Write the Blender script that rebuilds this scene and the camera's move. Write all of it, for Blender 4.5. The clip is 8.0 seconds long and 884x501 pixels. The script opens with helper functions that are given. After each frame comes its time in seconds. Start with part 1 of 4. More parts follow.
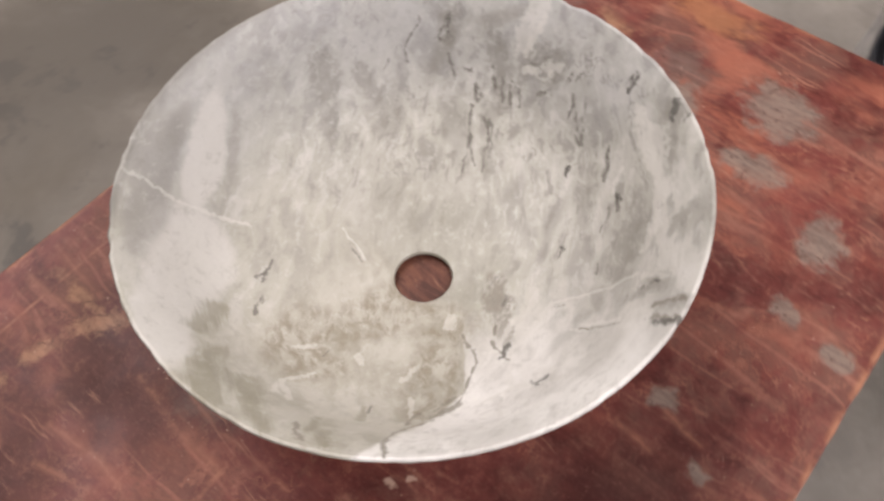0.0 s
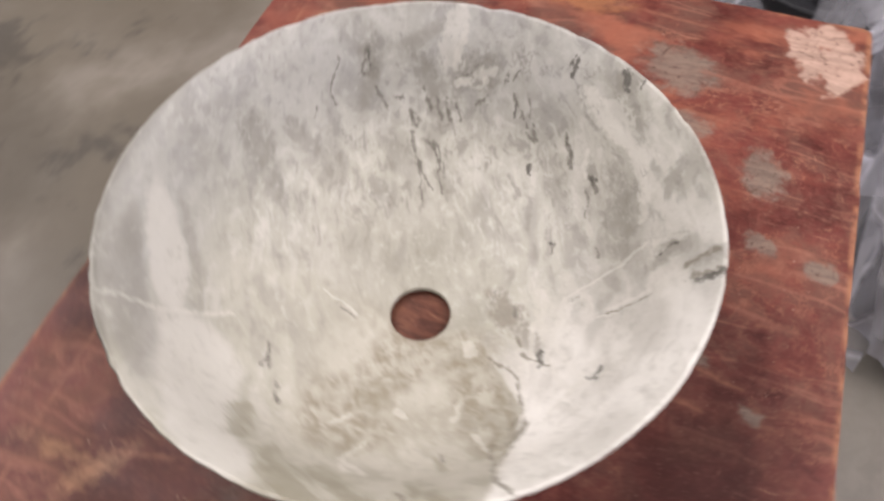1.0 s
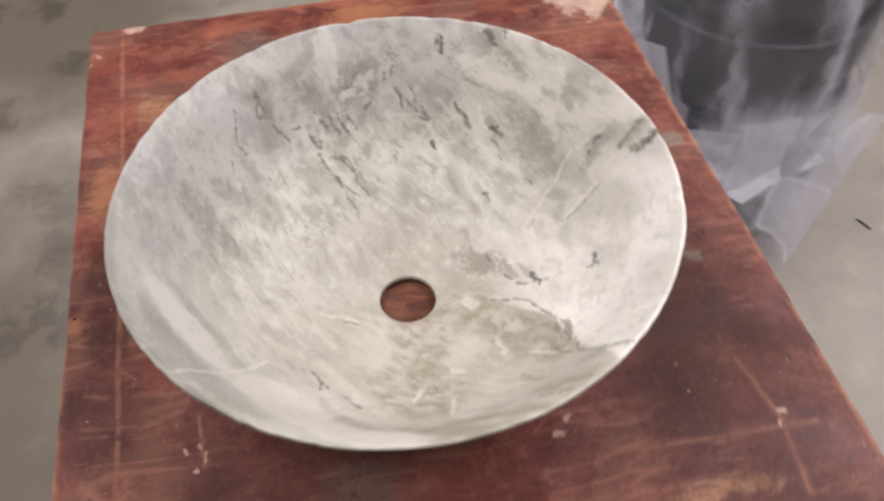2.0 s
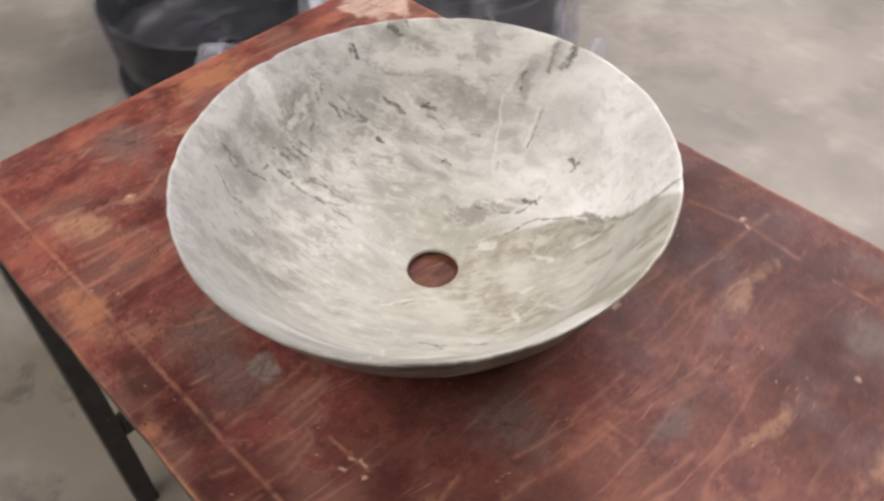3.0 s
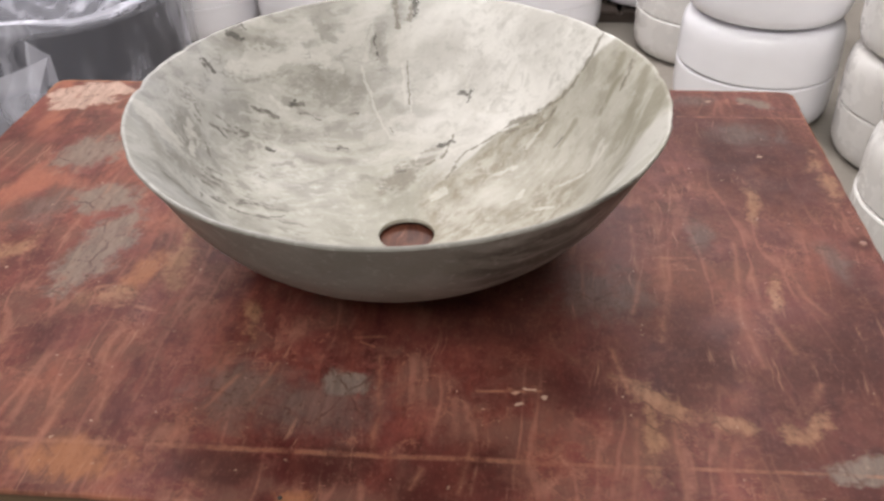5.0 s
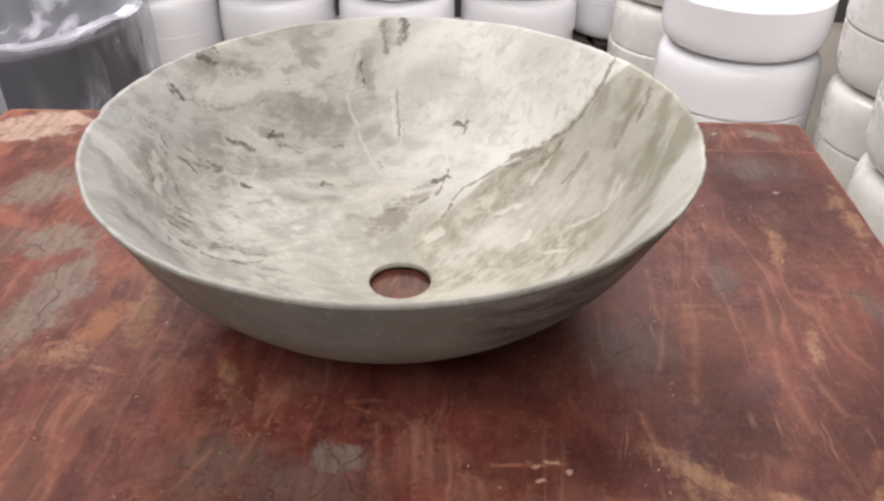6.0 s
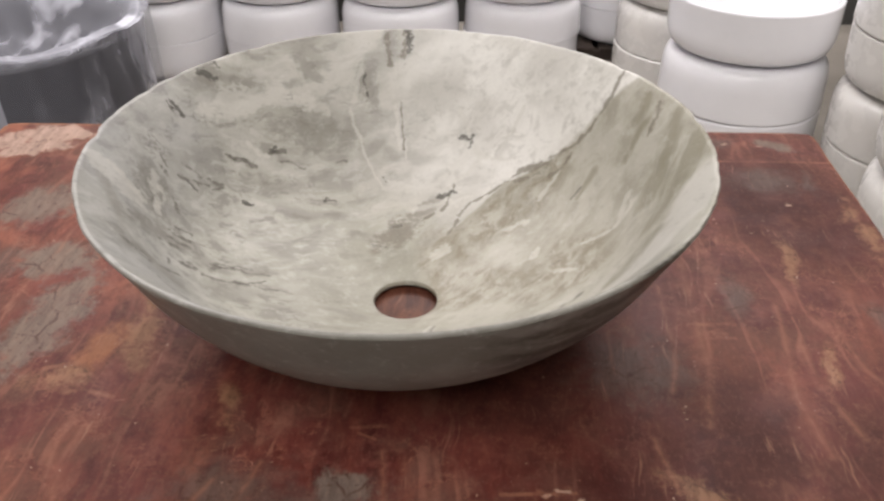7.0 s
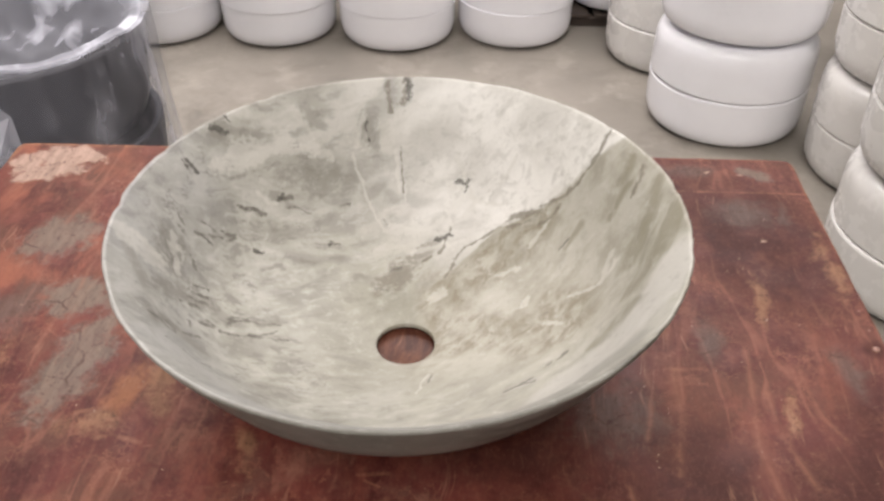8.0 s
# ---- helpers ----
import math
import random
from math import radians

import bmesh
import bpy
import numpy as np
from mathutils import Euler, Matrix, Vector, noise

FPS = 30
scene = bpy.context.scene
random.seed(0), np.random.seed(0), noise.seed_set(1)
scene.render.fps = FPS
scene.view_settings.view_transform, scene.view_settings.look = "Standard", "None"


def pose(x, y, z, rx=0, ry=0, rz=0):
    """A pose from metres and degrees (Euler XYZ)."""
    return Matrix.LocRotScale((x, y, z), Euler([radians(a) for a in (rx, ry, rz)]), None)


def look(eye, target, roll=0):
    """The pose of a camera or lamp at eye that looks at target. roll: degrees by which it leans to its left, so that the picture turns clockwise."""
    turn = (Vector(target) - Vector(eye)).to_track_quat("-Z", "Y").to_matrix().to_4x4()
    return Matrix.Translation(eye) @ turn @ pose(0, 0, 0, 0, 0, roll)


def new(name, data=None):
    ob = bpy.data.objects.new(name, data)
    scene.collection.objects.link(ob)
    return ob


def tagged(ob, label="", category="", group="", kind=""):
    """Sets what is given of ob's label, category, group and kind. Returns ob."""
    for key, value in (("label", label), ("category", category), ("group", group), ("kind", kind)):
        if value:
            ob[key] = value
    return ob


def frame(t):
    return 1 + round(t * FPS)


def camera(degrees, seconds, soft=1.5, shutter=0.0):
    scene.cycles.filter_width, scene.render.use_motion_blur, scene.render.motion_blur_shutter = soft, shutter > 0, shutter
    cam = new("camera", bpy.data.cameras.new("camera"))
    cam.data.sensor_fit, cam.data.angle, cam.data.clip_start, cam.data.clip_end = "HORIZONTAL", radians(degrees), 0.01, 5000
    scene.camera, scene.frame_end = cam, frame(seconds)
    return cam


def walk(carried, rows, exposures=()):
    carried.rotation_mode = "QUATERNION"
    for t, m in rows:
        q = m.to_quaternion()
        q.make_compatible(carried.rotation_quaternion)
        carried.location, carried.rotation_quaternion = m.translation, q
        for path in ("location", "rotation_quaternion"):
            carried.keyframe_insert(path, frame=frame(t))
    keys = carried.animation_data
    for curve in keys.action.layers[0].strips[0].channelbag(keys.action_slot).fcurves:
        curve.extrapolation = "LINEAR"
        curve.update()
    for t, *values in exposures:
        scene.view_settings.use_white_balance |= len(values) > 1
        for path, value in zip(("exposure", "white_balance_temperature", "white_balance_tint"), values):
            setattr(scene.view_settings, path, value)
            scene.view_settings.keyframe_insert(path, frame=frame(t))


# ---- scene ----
cam = camera(54.7, 8.0, soft=2.6, shutter=0.5)
PATH = [
    (0.0, (0.2670, 0.2521, 1.2847), (-0.0202, 0.0039, 0.6965), -2.35),
    (0.2, (0.2849, 0.2405, 1.2895), (-0.0194, 0.0197, 0.6955), -1.93),
    (0.5, (0.2962, 0.2386, 1.2829), (-0.0260, 0.0408, 0.6938), -0.74),
    (0.7, (0.3033, 0.2211, 1.2768), (-0.0343, 0.0326, 0.6909), -0.89),
    (1.0, (0.3238, 0.1364, 1.2622), (-0.0553, -0.0006, 0.6899), -1.35),
    (1.2, (0.3426, 0.0767, 1.2668), (-0.0553, 0.0045, 0.6989), -0.39),
    (1.5, (0.3738, 0.0330, 1.2751), (-0.0475, 0.0246, 0.7161), -0.66),
    (1.7, (0.3953, -0.0064, 1.2804), (-0.0423, 0.0299, 0.7222), -0.15),
    (2.0, (0.4341, -0.0644, 1.2665), (-0.0041, 0.0311, 0.7290), -0.37),
    (2.2, (0.4529, -0.1112, 1.2676), (0.0159, 0.0307, 0.7349), 0.15),
    (2.75, (0.4390, -0.2760, 1.2670), (0.0415, -0.0060, 0.7530), -0.60),
    (3.3, (0.3699, -0.4480, 1.2598), (0.0672, -0.0483, 0.7691), -2.08),
    (3.5, (0.3474, -0.5008, 1.2408), (0.0911, -0.0493, 0.7714), -0.21),
    (3.7, (0.3269, -0.5483, 1.2148), (0.1021, -0.0583, 0.7732), -0.19),
    (4.0, (0.2771, -0.6149, 1.1893), (0.0846, -0.0882, 0.7704), -0.44),
    (4.2, (0.2392, -0.6296, 1.1728), (0.0714, -0.0896, 0.7581), -0.79),
    (4.5, (0.1784, -0.6282, 1.1445), (0.0577, -0.0740, 0.7343), -1.16),
    (4.7, (0.1359, -0.6265, 1.1257), (0.0480, -0.0748, 0.7222), -1.57),
    (5.25, (0.0650, -0.5920, 1.0800), (0.0310, -0.0400, 0.6950), -0.75),
    (5.8, (0.0531, -0.5497, 1.0609), (0.0285, 0.0210, 0.6817), 0.02),
    (6.0, (0.0549, -0.5445, 1.0648), (0.0314, 0.0398, 0.6802), 0.06),
    (6.5, (0.0582, -0.5363, 1.0645), (0.0368, 0.0512, 0.6846), -0.17),
    (7.0, (0.0531, -0.5254, 1.0665), (0.0256, 0.0600, 0.6837), -0.48),
    (7.2, (0.0508, -0.5188, 1.0780), (0.0227, 0.0700, 0.6868), -0.36),
    (7.5, (0.0493, -0.5130, 1.0958), (0.0223, 0.0624, 0.6981), -0.18),
    (7.7, (0.0531, -0.5123, 1.1175), (0.0266, 0.0486, 0.7145), -0.13),
    (8.0, (0.0497, -0.5175, 1.1676), (0.0289, 0.0401, 0.7449), 0.13),
]
EXPOSURES = [(0.0, -0.42, 6480, 14), (0.5, -0.38, 6480, 14), (1.0, -0.37, 6500, 13), (2.0, -0.35, 6450, 13), (3.5, -0.35, 6350, 10), (4.5, -0.39, 6400, 9), (6.0, -0.33, 6420, 9), (7.0, -0.62, 6480, 9), (7.5, -0.59, 6500, 9), (8.0, -0.46, 6550, 9)]
walk(cam, [(t, look(eye, target, roll)) for t, eye, target, roll in PATH], EXPOSURES)

# ---- world and light: overcast sky, unseen roof lights added over bench and store, the open shed door ----
TOP = 0.67          # height of the bench top
world = bpy.data.worlds.new("overcast_sky")
scene.world = world
world.use_nodes = True
sky_nodes = world.node_tree.nodes
sky = sky_nodes.new("ShaderNodeTexSky")
sky.sky_type, sky.sun_disc = "NISHITA", False
sky.sun_elevation, sky.sun_rotation = radians(55), radians(200)
world.node_tree.links.new(sky.outputs[0], sky_nodes["Background"].inputs[0])
sky_nodes["Background"].inputs[1].default_value = 0.06


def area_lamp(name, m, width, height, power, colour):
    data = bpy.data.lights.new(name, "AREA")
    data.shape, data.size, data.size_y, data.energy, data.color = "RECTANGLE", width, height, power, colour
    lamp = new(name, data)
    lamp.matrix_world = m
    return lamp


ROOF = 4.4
# unseen lamp added for the high soft light on the bench
area_lamp("added_roof_light", pose(-0.3, -2.8, ROOF - 0.02), 3.4, 3.0, 380, (1.0, 0.935, 0.895))
ADDED_ROOF = 3.1       # the unseen lower roof added over the basin store
# unseen fill lamp added to brighten the white basins
area_lamp("added_store_light", pose(-0.1, 2.3, ADDED_ROOF - 0.02), 3.4, 1.6, 235, (1.0, 0.94, 0.93))
area_lamp("door_light", pose(-2.7, -4.98, 1.75, 90, 0, 0), 2.6, 3.3, 8, (0.97, 0.96, 0.98))


# ---- node helpers ----
class Shade:
    """Short calls for the nodes of one material."""

    def __init__(self, name, tree=None):
        if tree:
            self.tree = tree
            return
        self.material = bpy.data.materials.new(name)
        self.material.use_nodes = True
        self.tree = self.material.node_tree
        self.bsdf = self.tree.nodes["Principled BSDF"]
        self.coords = self.tree.nodes.new("ShaderNodeTexCoord")
        self.place = self.coords.outputs["Object"]

    def put(self, socket, value):
        if isinstance(value, bpy.types.NodeSocket):
            self.tree.links.new(value, socket)
        elif value is not None:
            if isinstance(value, (tuple, list)) and len(value) == 3 and socket.type == "RGBA":
                value = (*value, 1.0)
            socket.default_value = value

    def math(self, op, a, b=None, c=None, clamp=False):
        n = self.tree.nodes.new("ShaderNodeMath")
        n.operation = op
        for socket, value in zip(n.inputs, (a, b, c)):
            self.put(socket, value)
        return self.math("MINIMUM", self.math("MAXIMUM", n.outputs[0], 0.0), 1.0) if clamp else n.outputs[0]

    def vmath(self, op, a, b=None, c=None, scale=None):
        n = self.tree.nodes.new("ShaderNodeVectorMath")
        n.operation = op
        self.put(n.inputs[0], a)
        self.put(n.inputs[1], b)
        if c is not None:
            self.put(n.inputs[2], c)
        if scale is not None:
            self.put(n.inputs[3], scale)
        return n.outputs["Value"] if op in ("DOT_PRODUCT", "LENGTH", "DISTANCE") else n.outputs[0]

    def mapping(self, v, scale=(1, 1, 1), turn=0.0, shift=(0, 0, 0)):
        """Turns the plan by that angle, so that x runs along it, then scales."""
        if turn:
            r = self.tree.nodes.new("ShaderNodeMapping")
            self.put(r.inputs["Vector"], v)
            r.inputs["Rotation"].default_value = (0, 0, radians(-turn))
            v = r.outputs[0]
        n = self.tree.nodes.new("ShaderNodeMapping")
        self.put(n.inputs["Vector"], v)
        n.inputs["Scale"].default_value = scale
        n.inputs["Location"].default_value = shift
        return n.outputs[0]

    def noise(self, v, scale, detail=4.0, rough=0.55, warp=0.0, colour=False):
        n = self.tree.nodes.new("ShaderNodeTexNoise")
        self.put(n.inputs["Vector"], v)
        for key, value in (("Scale", scale), ("Detail", detail), ("Roughness", rough), ("Distortion", warp)):
            n.inputs[key].default_value = value
        return n.outputs["Color"] if colour else n.outputs[0]

    def cells(self, v, scale, feature="F1"):
        n = self.tree.nodes.new("ShaderNodeTexVoronoi")
        n.feature = feature
        self.put(n.inputs["Vector"], v)
        n.inputs["Scale"].default_value = scale
        return n.outputs["Distance"]

    def step(self, value, low, high, to_low=0.0, to_high=1.0):
        n = self.tree.nodes.new("ShaderNodeMapRange")
        n.interpolation_type = "SMOOTHSTEP"
        for socket, x in zip(n.inputs, (value, low, high, to_low, to_high)):
            self.put(socket, x)
        return n.outputs[0]

    def mix(self, fac, a, b, blend="MIX"):
        n = self.tree.nodes.new("ShaderNodeMix")
        n.data_type, n.blend_type = "RGBA", blend
        self.put(n.inputs["Factor"], fac)
        self.put(n.inputs[6], a)
        self.put(n.inputs[7], b)
        return n.outputs[2]

    def split(self, v):
        n = self.tree.nodes.new("ShaderNodeSeparateXYZ")
        self.put(n.inputs[0], v)
        return n.outputs[0], n.outputs[1], n.outputs[2]

    def warped(self, v, scale, amount, detail=3.0):
        wave = self.noise(v, scale, detail, colour=True)
        n, j = self.tree.nodes.new("ShaderNodeSeparateColor"), self.tree.nodes.new("ShaderNodeCombineXYZ")
        self.put(n.inputs[0], wave)
        for k in range(3):
            self.put(j.inputs[k], n.outputs[k])
        wob = self.vmath("SUBTRACT", j.outputs[0], (0.5, 0.5, 0.5))
        return self.vmath("ADD", v, self.vmath("SCALE", wob, scale=amount))

    def line(self, v, a, b, width):
        """1 on the stroke from a to b in plan, falling to 0 at its width."""
        bx, by = b[0] - a[0], b[1] - a[1]
        long = bx * bx + by * by
        pa = self.vmath("MULTIPLY_ADD", v, (1, 1, 0), (-a[0], -a[1], 0))
        h = self.math("MINIMUM", self.math("MAXIMUM", self.vmath("DOT_PRODUCT", pa, (bx / long, by / long, 0)), 0.0), 1.0)
        d = self.vmath("LENGTH", self.vmath("ADD", self.vmath("SCALE", (-bx, -by, 0), scale=h), pa))
        return self.math("MULTIPLY_ADD", d, -1.0 / width, 1.0)

    def any_of(self, masks):
        out = 0.0
        for m in masks:
            out = self.math("MAXIMUM", m, out)
        return out

    def strokes(self, v, rows, reach):
        """The strokes of one list, in a node group of their own."""
        inner = Shade("strokes", bpy.data.node_groups.new("strokes", "ShaderNodeTree"))
        inner.tree.interface.new_socket("Vector", in_out="INPUT", socket_type="NodeSocketVector")
        inner.tree.interface.new_socket("Mask", in_out="OUTPUT", socket_type="NodeSocketFloat")
        start = inner.tree.nodes.new("NodeGroupInput")
        mask = inner.any_of(inner.line(start.outputs[0], q[:2], q[2:4], reach * q[4]) for q in rows)
        end = inner.tree.nodes.new("NodeGroupOutput")
        inner.tree.links.new(mask, end.inputs[0])
        n = self.tree.nodes.new("ShaderNodeGroup")
        n.node_tree = inner.tree
        self.put(n.inputs[0], v)
        return n.outputs[0]

    def spot(self, v, x, y, rx, ry, turn=0.0):
        """1 in the middle of an ellipse in plan, 0 from its edge on."""
        c, s = math.cos(radians(turn)), math.sin(radians(turn))
        d = self.vmath("SUBTRACT", v, (x, y, 0))
        u = self.math("DIVIDE", self.vmath("DOT_PRODUCT", d, (c, s, 0)), rx)
        w = self.math("DIVIDE", self.vmath("DOT_PRODUCT", d, (-s, c, 0)), ry)
        r = self.math("SQRT", self.math("ADD", self.math("MULTIPLY", u, u), self.math("MULTIPLY", w, w)))
        return self.math("MAXIMUM", self.math("SUBTRACT", 1.0, r), 0.0)

    def bump(self, height, strength, distance):
        n = self.tree.nodes.new("ShaderNodeBump")
        n.inputs["Strength"].default_value, n.inputs["Distance"].default_value = strength, distance
        self.put(n.inputs["Height"], height)
        return n.outputs[0]

    def finish(self, colour, rough=0.5, normal=None, **more):
        self.put(self.bsdf.inputs["Base Color"], colour)
        self.put(self.bsdf.inputs["Roughness"], rough)
        self.put(self.bsdf.inputs["Normal"], normal)
        for key, value in more.items():
            self.put(self.bsdf.inputs[key.replace("_", " ")], value)
        return self.material


# ---- materials ----
def concrete(name, tone, seed):
    s = Shade(name)
    p = s.mapping(s.place, shift=(seed, seed * 2, 0))
    cloud, fine = s.noise(p, 1.7, 6, 0.6), s.noise(p, 45, 5, 0.7)
    stain = s.step(s.noise(s.warped(p, 3, 0.25), 4.5, 5, 0.65), 0.48, 0.68)
    c = s.mix(s.step(cloud, 0.3, 0.7), tuple(0.7 * x for x in tone), tuple(1.2 * x for x in tone))
    c = s.mix(s.math("MULTIPLY", stain, 0.6), c, tuple(0.6 * x for x in tone))
    c = s.mix(s.step(fine, 0.35, 0.7, 0.0, 0.35), c, tuple(0.8 * x for x in tone))
    c = s.mix(s.math("MULTIPLY", s.step(s.noise(p, 7, 4, 0.6), 0.56, 0.7), 0.5), c, tuple(1.3 * x for x in tone))
    # mottled brown floor and the working side's shade, both painted into the colour
    torn = s.math("MULTIPLY", s.math("SUBTRACT", s.noise(s.warped(p, 2, 0.3), 2.2, 6, 0.62), 0.5), 1.5)
    brown_shade = s.any_of(s.spot(s.place, *q) for q in BROWN_SHADE)
    c = s.mix(s.step(s.math("ADD", brown_shade, torn), 0.05, 0.7, 0, 0.88), c, s.mix(s.step(stain, 0.2, 0.8), (0.105, 0.086, 0.061), (0.05, 0.041, 0.03)))
    # deepest part of that painted shade
    dim_core = s.spot(s.place, -0.25, -1.22, 0.6, 0.5)
    c = s.mix(s.step(s.math("ADD", dim_core, torn), 0.1, 0.7, 0, 0.6), c, (0.05, 0.039, 0.027))
    return s.finish(c, s.step(cloud, 0.3, 0.7, 0.45, 0.75), s.bump(fine, 0.25, 0.003))


# brown floor areas darkened for shade: middle, half axes, turn
BROWN_SHADE = [(-0.1, -1.2, 1.1, 0.9, 0), (-1.1, -1.2, 1.1, 0.75, 0), (-0.45, -0.75, 0.8, 0.5, 0), (-0.55, -0.2, 0.7, 0.55, 0), (-1.5, -0.6, 0.7, 0.5, 0)]


def marble_material():
    s = Shade("veined_stone")
    p = s.place
    x, y, z = s.split(p)
    soft = s.warped(p, 14, 0.02)
    crisp = s.warped(s.warped(p, 24, 0.009), 95, 0.007)
    curl = s.warped(s.warped(p, 30, 0.012), 90, 0.009)
    span = s.math("SQRT", s.math("ADD", s.math("MULTIPLY", x, x), s.math("MULTIPLY", y, y)))
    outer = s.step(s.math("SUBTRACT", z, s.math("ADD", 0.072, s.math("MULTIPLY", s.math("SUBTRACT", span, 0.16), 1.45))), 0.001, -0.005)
    # clouded body: warm grey-white, greyer to the west, soft drifts that run one way
    cloud, broad = s.noise(s.warped(p, 9, 0.03), 15, 5, 0.55), s.noise(p, 6, 3, 0.5)
    drift = s.noise(s.mapping(s.warped(p, 12, 0.04), (11, 30, 24), 28), 1.0, 5, 0.55, 0.3)
    thread = s.noise(s.mapping(s.warped(p, 24, 0.022), (34, 100, 80), 28), 1.0, 5, 0.62, 0.3)
    ragged_noise = s.math("SUBTRACT", s.noise(s.mapping(s.warped(p, 40, 0.01), (70, 130, 100), 28), 1.0, 4, 0.65), 0.5)
    ragged_noise = s.math("ADD", ragged_noise, s.math("MULTIPLY_ADD", s.noise(s.mapping(p, (210, 380, 300), 20), 1.0, 4, 0.7), 0.7, -0.35))
    west = s.step(s.math("ADD", x, s.math("MULTIPLY", s.math("SUBTRACT", cloud, 0.5), 0.25)), 0.07, -0.12)
    c = s.mix(s.step(cloud, 0.33, 0.66), (0.36, 0.352, 0.288), (0.495, 0.485, 0.412))
    c = s.mix(s.step(broad, 0.42, 0.62, 0, 0.35), c, (0.55, 0.53, 0.485))
    c = s.mix(s.math("MULTIPLY", west, 0.4), c, s.mix(s.step(drift, 0.4, 0.6), (0.56, 0.55, 0.535), (0.42, 0.412, 0.4)))
    c = s.mix(s.math("MULTIPLY", s.step(drift, 0.5, 0.66), s.math("MULTIPLY_ADD", west, 0.3, 0.35)), c, (0.27, 0.258, 0.23))
    c = s.mix(s.step(drift, 0.45, 0.36, 0, 0.5), c, (0.6, 0.585, 0.545))
    c = s.mix(s.step(thread, 0.47, 0.36, 0, 0.55), c, (0.62, 0.605, 0.57))
    c = s.mix(s.math("MULTIPLY", s.step(thread, 0.52, 0.64), s.math("MULTIPLY_ADD", west, 0.4, 0.25)), c, (0.22, 0.21, 0.185))
    # bluish grey along the south-west lip
    lip = s.math("MULTIPLY", s.step(span, 0.13, 0.19), s.step(s.math("ADD", x, s.math("MULTIPLY", y, 1.2)), 0.02, -0.14))
    c = s.mix(s.math("MULTIPLY", lip, s.step(cloud, 0.36, 0.6, 0.3, 0.5)), c, (0.47, 0.475, 0.495))
    # darker beige round the waste, paler towards the north wall
    c = s.mix(s.step(s.spot(soft, 0.0, -0.01, 0.15, 0.12), 0.05, 0.7, 0, 0.55), c, (0.315, 0.302, 0.25))
    c = s.mix(s.math("MULTIPLY", s.step(s.math("ADD", y, s.math("MULTIPLY", s.math("SUBTRACT", broad, 0.5), 0.2)), 0.05, 0.15), s.math("MULTIPLY", s.step(x, -0.1, 0.02, 0.3, 1.0), s.math("MULTIPLY_ADD", outer, -0.65, 0.65))), c, s.mix(s.step(drift, 0.42, 0.6), (0.78, 0.765, 0.735), (0.52, 0.508, 0.478)))
    # soft smoke, then grey clots with torn edges
    smoke = s.any_of(s.spot(soft, *q) for q in SMOKE)
    c = s.mix(s.step(s.math("ADD", smoke, s.math("MULTIPLY", s.math("SUBTRACT", cloud, 0.5), 0.9)), 0.05, 0.75, 0, 0.5), c, (0.27, 0.258, 0.228))
    clot = s.any_of(s.spot(curl, q[0], q[1], 1.5 * q[2] + 0.004, 1.4 * q[3] + 0.002, q[4]) for q in CLOTS)
    torn = s.math("ADD", clot, s.math("MULTIPLY", ragged_noise, 2.2))
    c = s.mix(s.math("MULTIPLY", s.step(torn, 0.1, 0.75), s.step(clot, 0.0, 0.5, 0, 0.55)), c, (0.22, 0.208, 0.182))
    # the greenish beige wedge east of the waste, bounded by a dark seam
    straight = s.warped(s.warped(p, 20, 0.005), 110, 0.005)
    sx, sy, sz = s.split(straight)
    seam_y = s.math("ADD", 0.104, s.math("MULTIPLY", s.math("MINIMUM", s.math("SUBTRACT", sx, 0.075), 0.0), 0.83))
    south = s.step(s.math("SUBTRACT", seam_y, sy), -0.0015, 0.003)
    bx, by, bz = s.split(s.warped(p, 12, 0.025))
    wedge = s.math("MULTIPLY", s.math("MULTIPLY", south, s.step(bx, 0.0, 0.02)), s.step(by, -0.075, -0.035))
    mottle = s.noise(s.mapping(s.warped(p, 14, 0.04), (22, 46, 36), 42), 1.0, 6, 0.6)
    beige = s.mix(s.step(mottle, 0.36, 0.62), (0.37, 0.35, 0.29), (0.52, 0.5, 0.44))
    c = s.mix(s.math("MULTIPLY", wedge, 0.85), c, beige)
    grit = s.noise(s.mapping(s.warped(p, 25, 0.03), (55, 120, 90), 42), 1.0, 6, 0.72)
    brown = s.any_of([s.spot(soft, 0.05, 0.0, 0.065, 0.034, -8), s.spot(soft, 0.082, 0.078, 0.075, 0.026, 32), s.spot(soft, 0.115, -0.012, 0.045, 0.05, -50), s.spot(soft, 0.03, 0.045, 0.03, 0.04)])
    c = s.mix(s.math("MULTIPLY", s.step(brown, 0.0, 0.5), s.step(grit, 0.42, 0.62, 0.15, 0.85)), c, (0.26, 0.228, 0.168))
    blob = s.any_of([s.spot(curl, -0.012, 0.067, 0.036, 0.016, 40), s.spot(curl, 0.012, 0.09, 0.024, 0.009, 40)])
    c = s.mix(s.math("MULTIPLY", s.step(s.math("ADD", blob, s.math("MULTIPLY", ragged_noise, 2.0)), 0.1, 0.6), s.step(blob, 0.0, 0.3, 0, 0.8)), c, (0.235, 0.212, 0.175))
    # clean white field north of the seam
    north = s.math("MULTIPLY", s.math("SUBTRACT", 1.0, south), s.step(s.math("ADD", bx, s.math("MULTIPLY", by, 0.3)), 0.01, 0.12))
    c = s.mix(s.math("MULTIPLY", north, 0.85), c, s.mix(s.step(s.math("ADD", cloud, s.math("MULTIPLY", drift, 0.5)), 0.6, 0.9), (0.88, 0.868, 0.84), (0.68, 0.666, 0.634)))
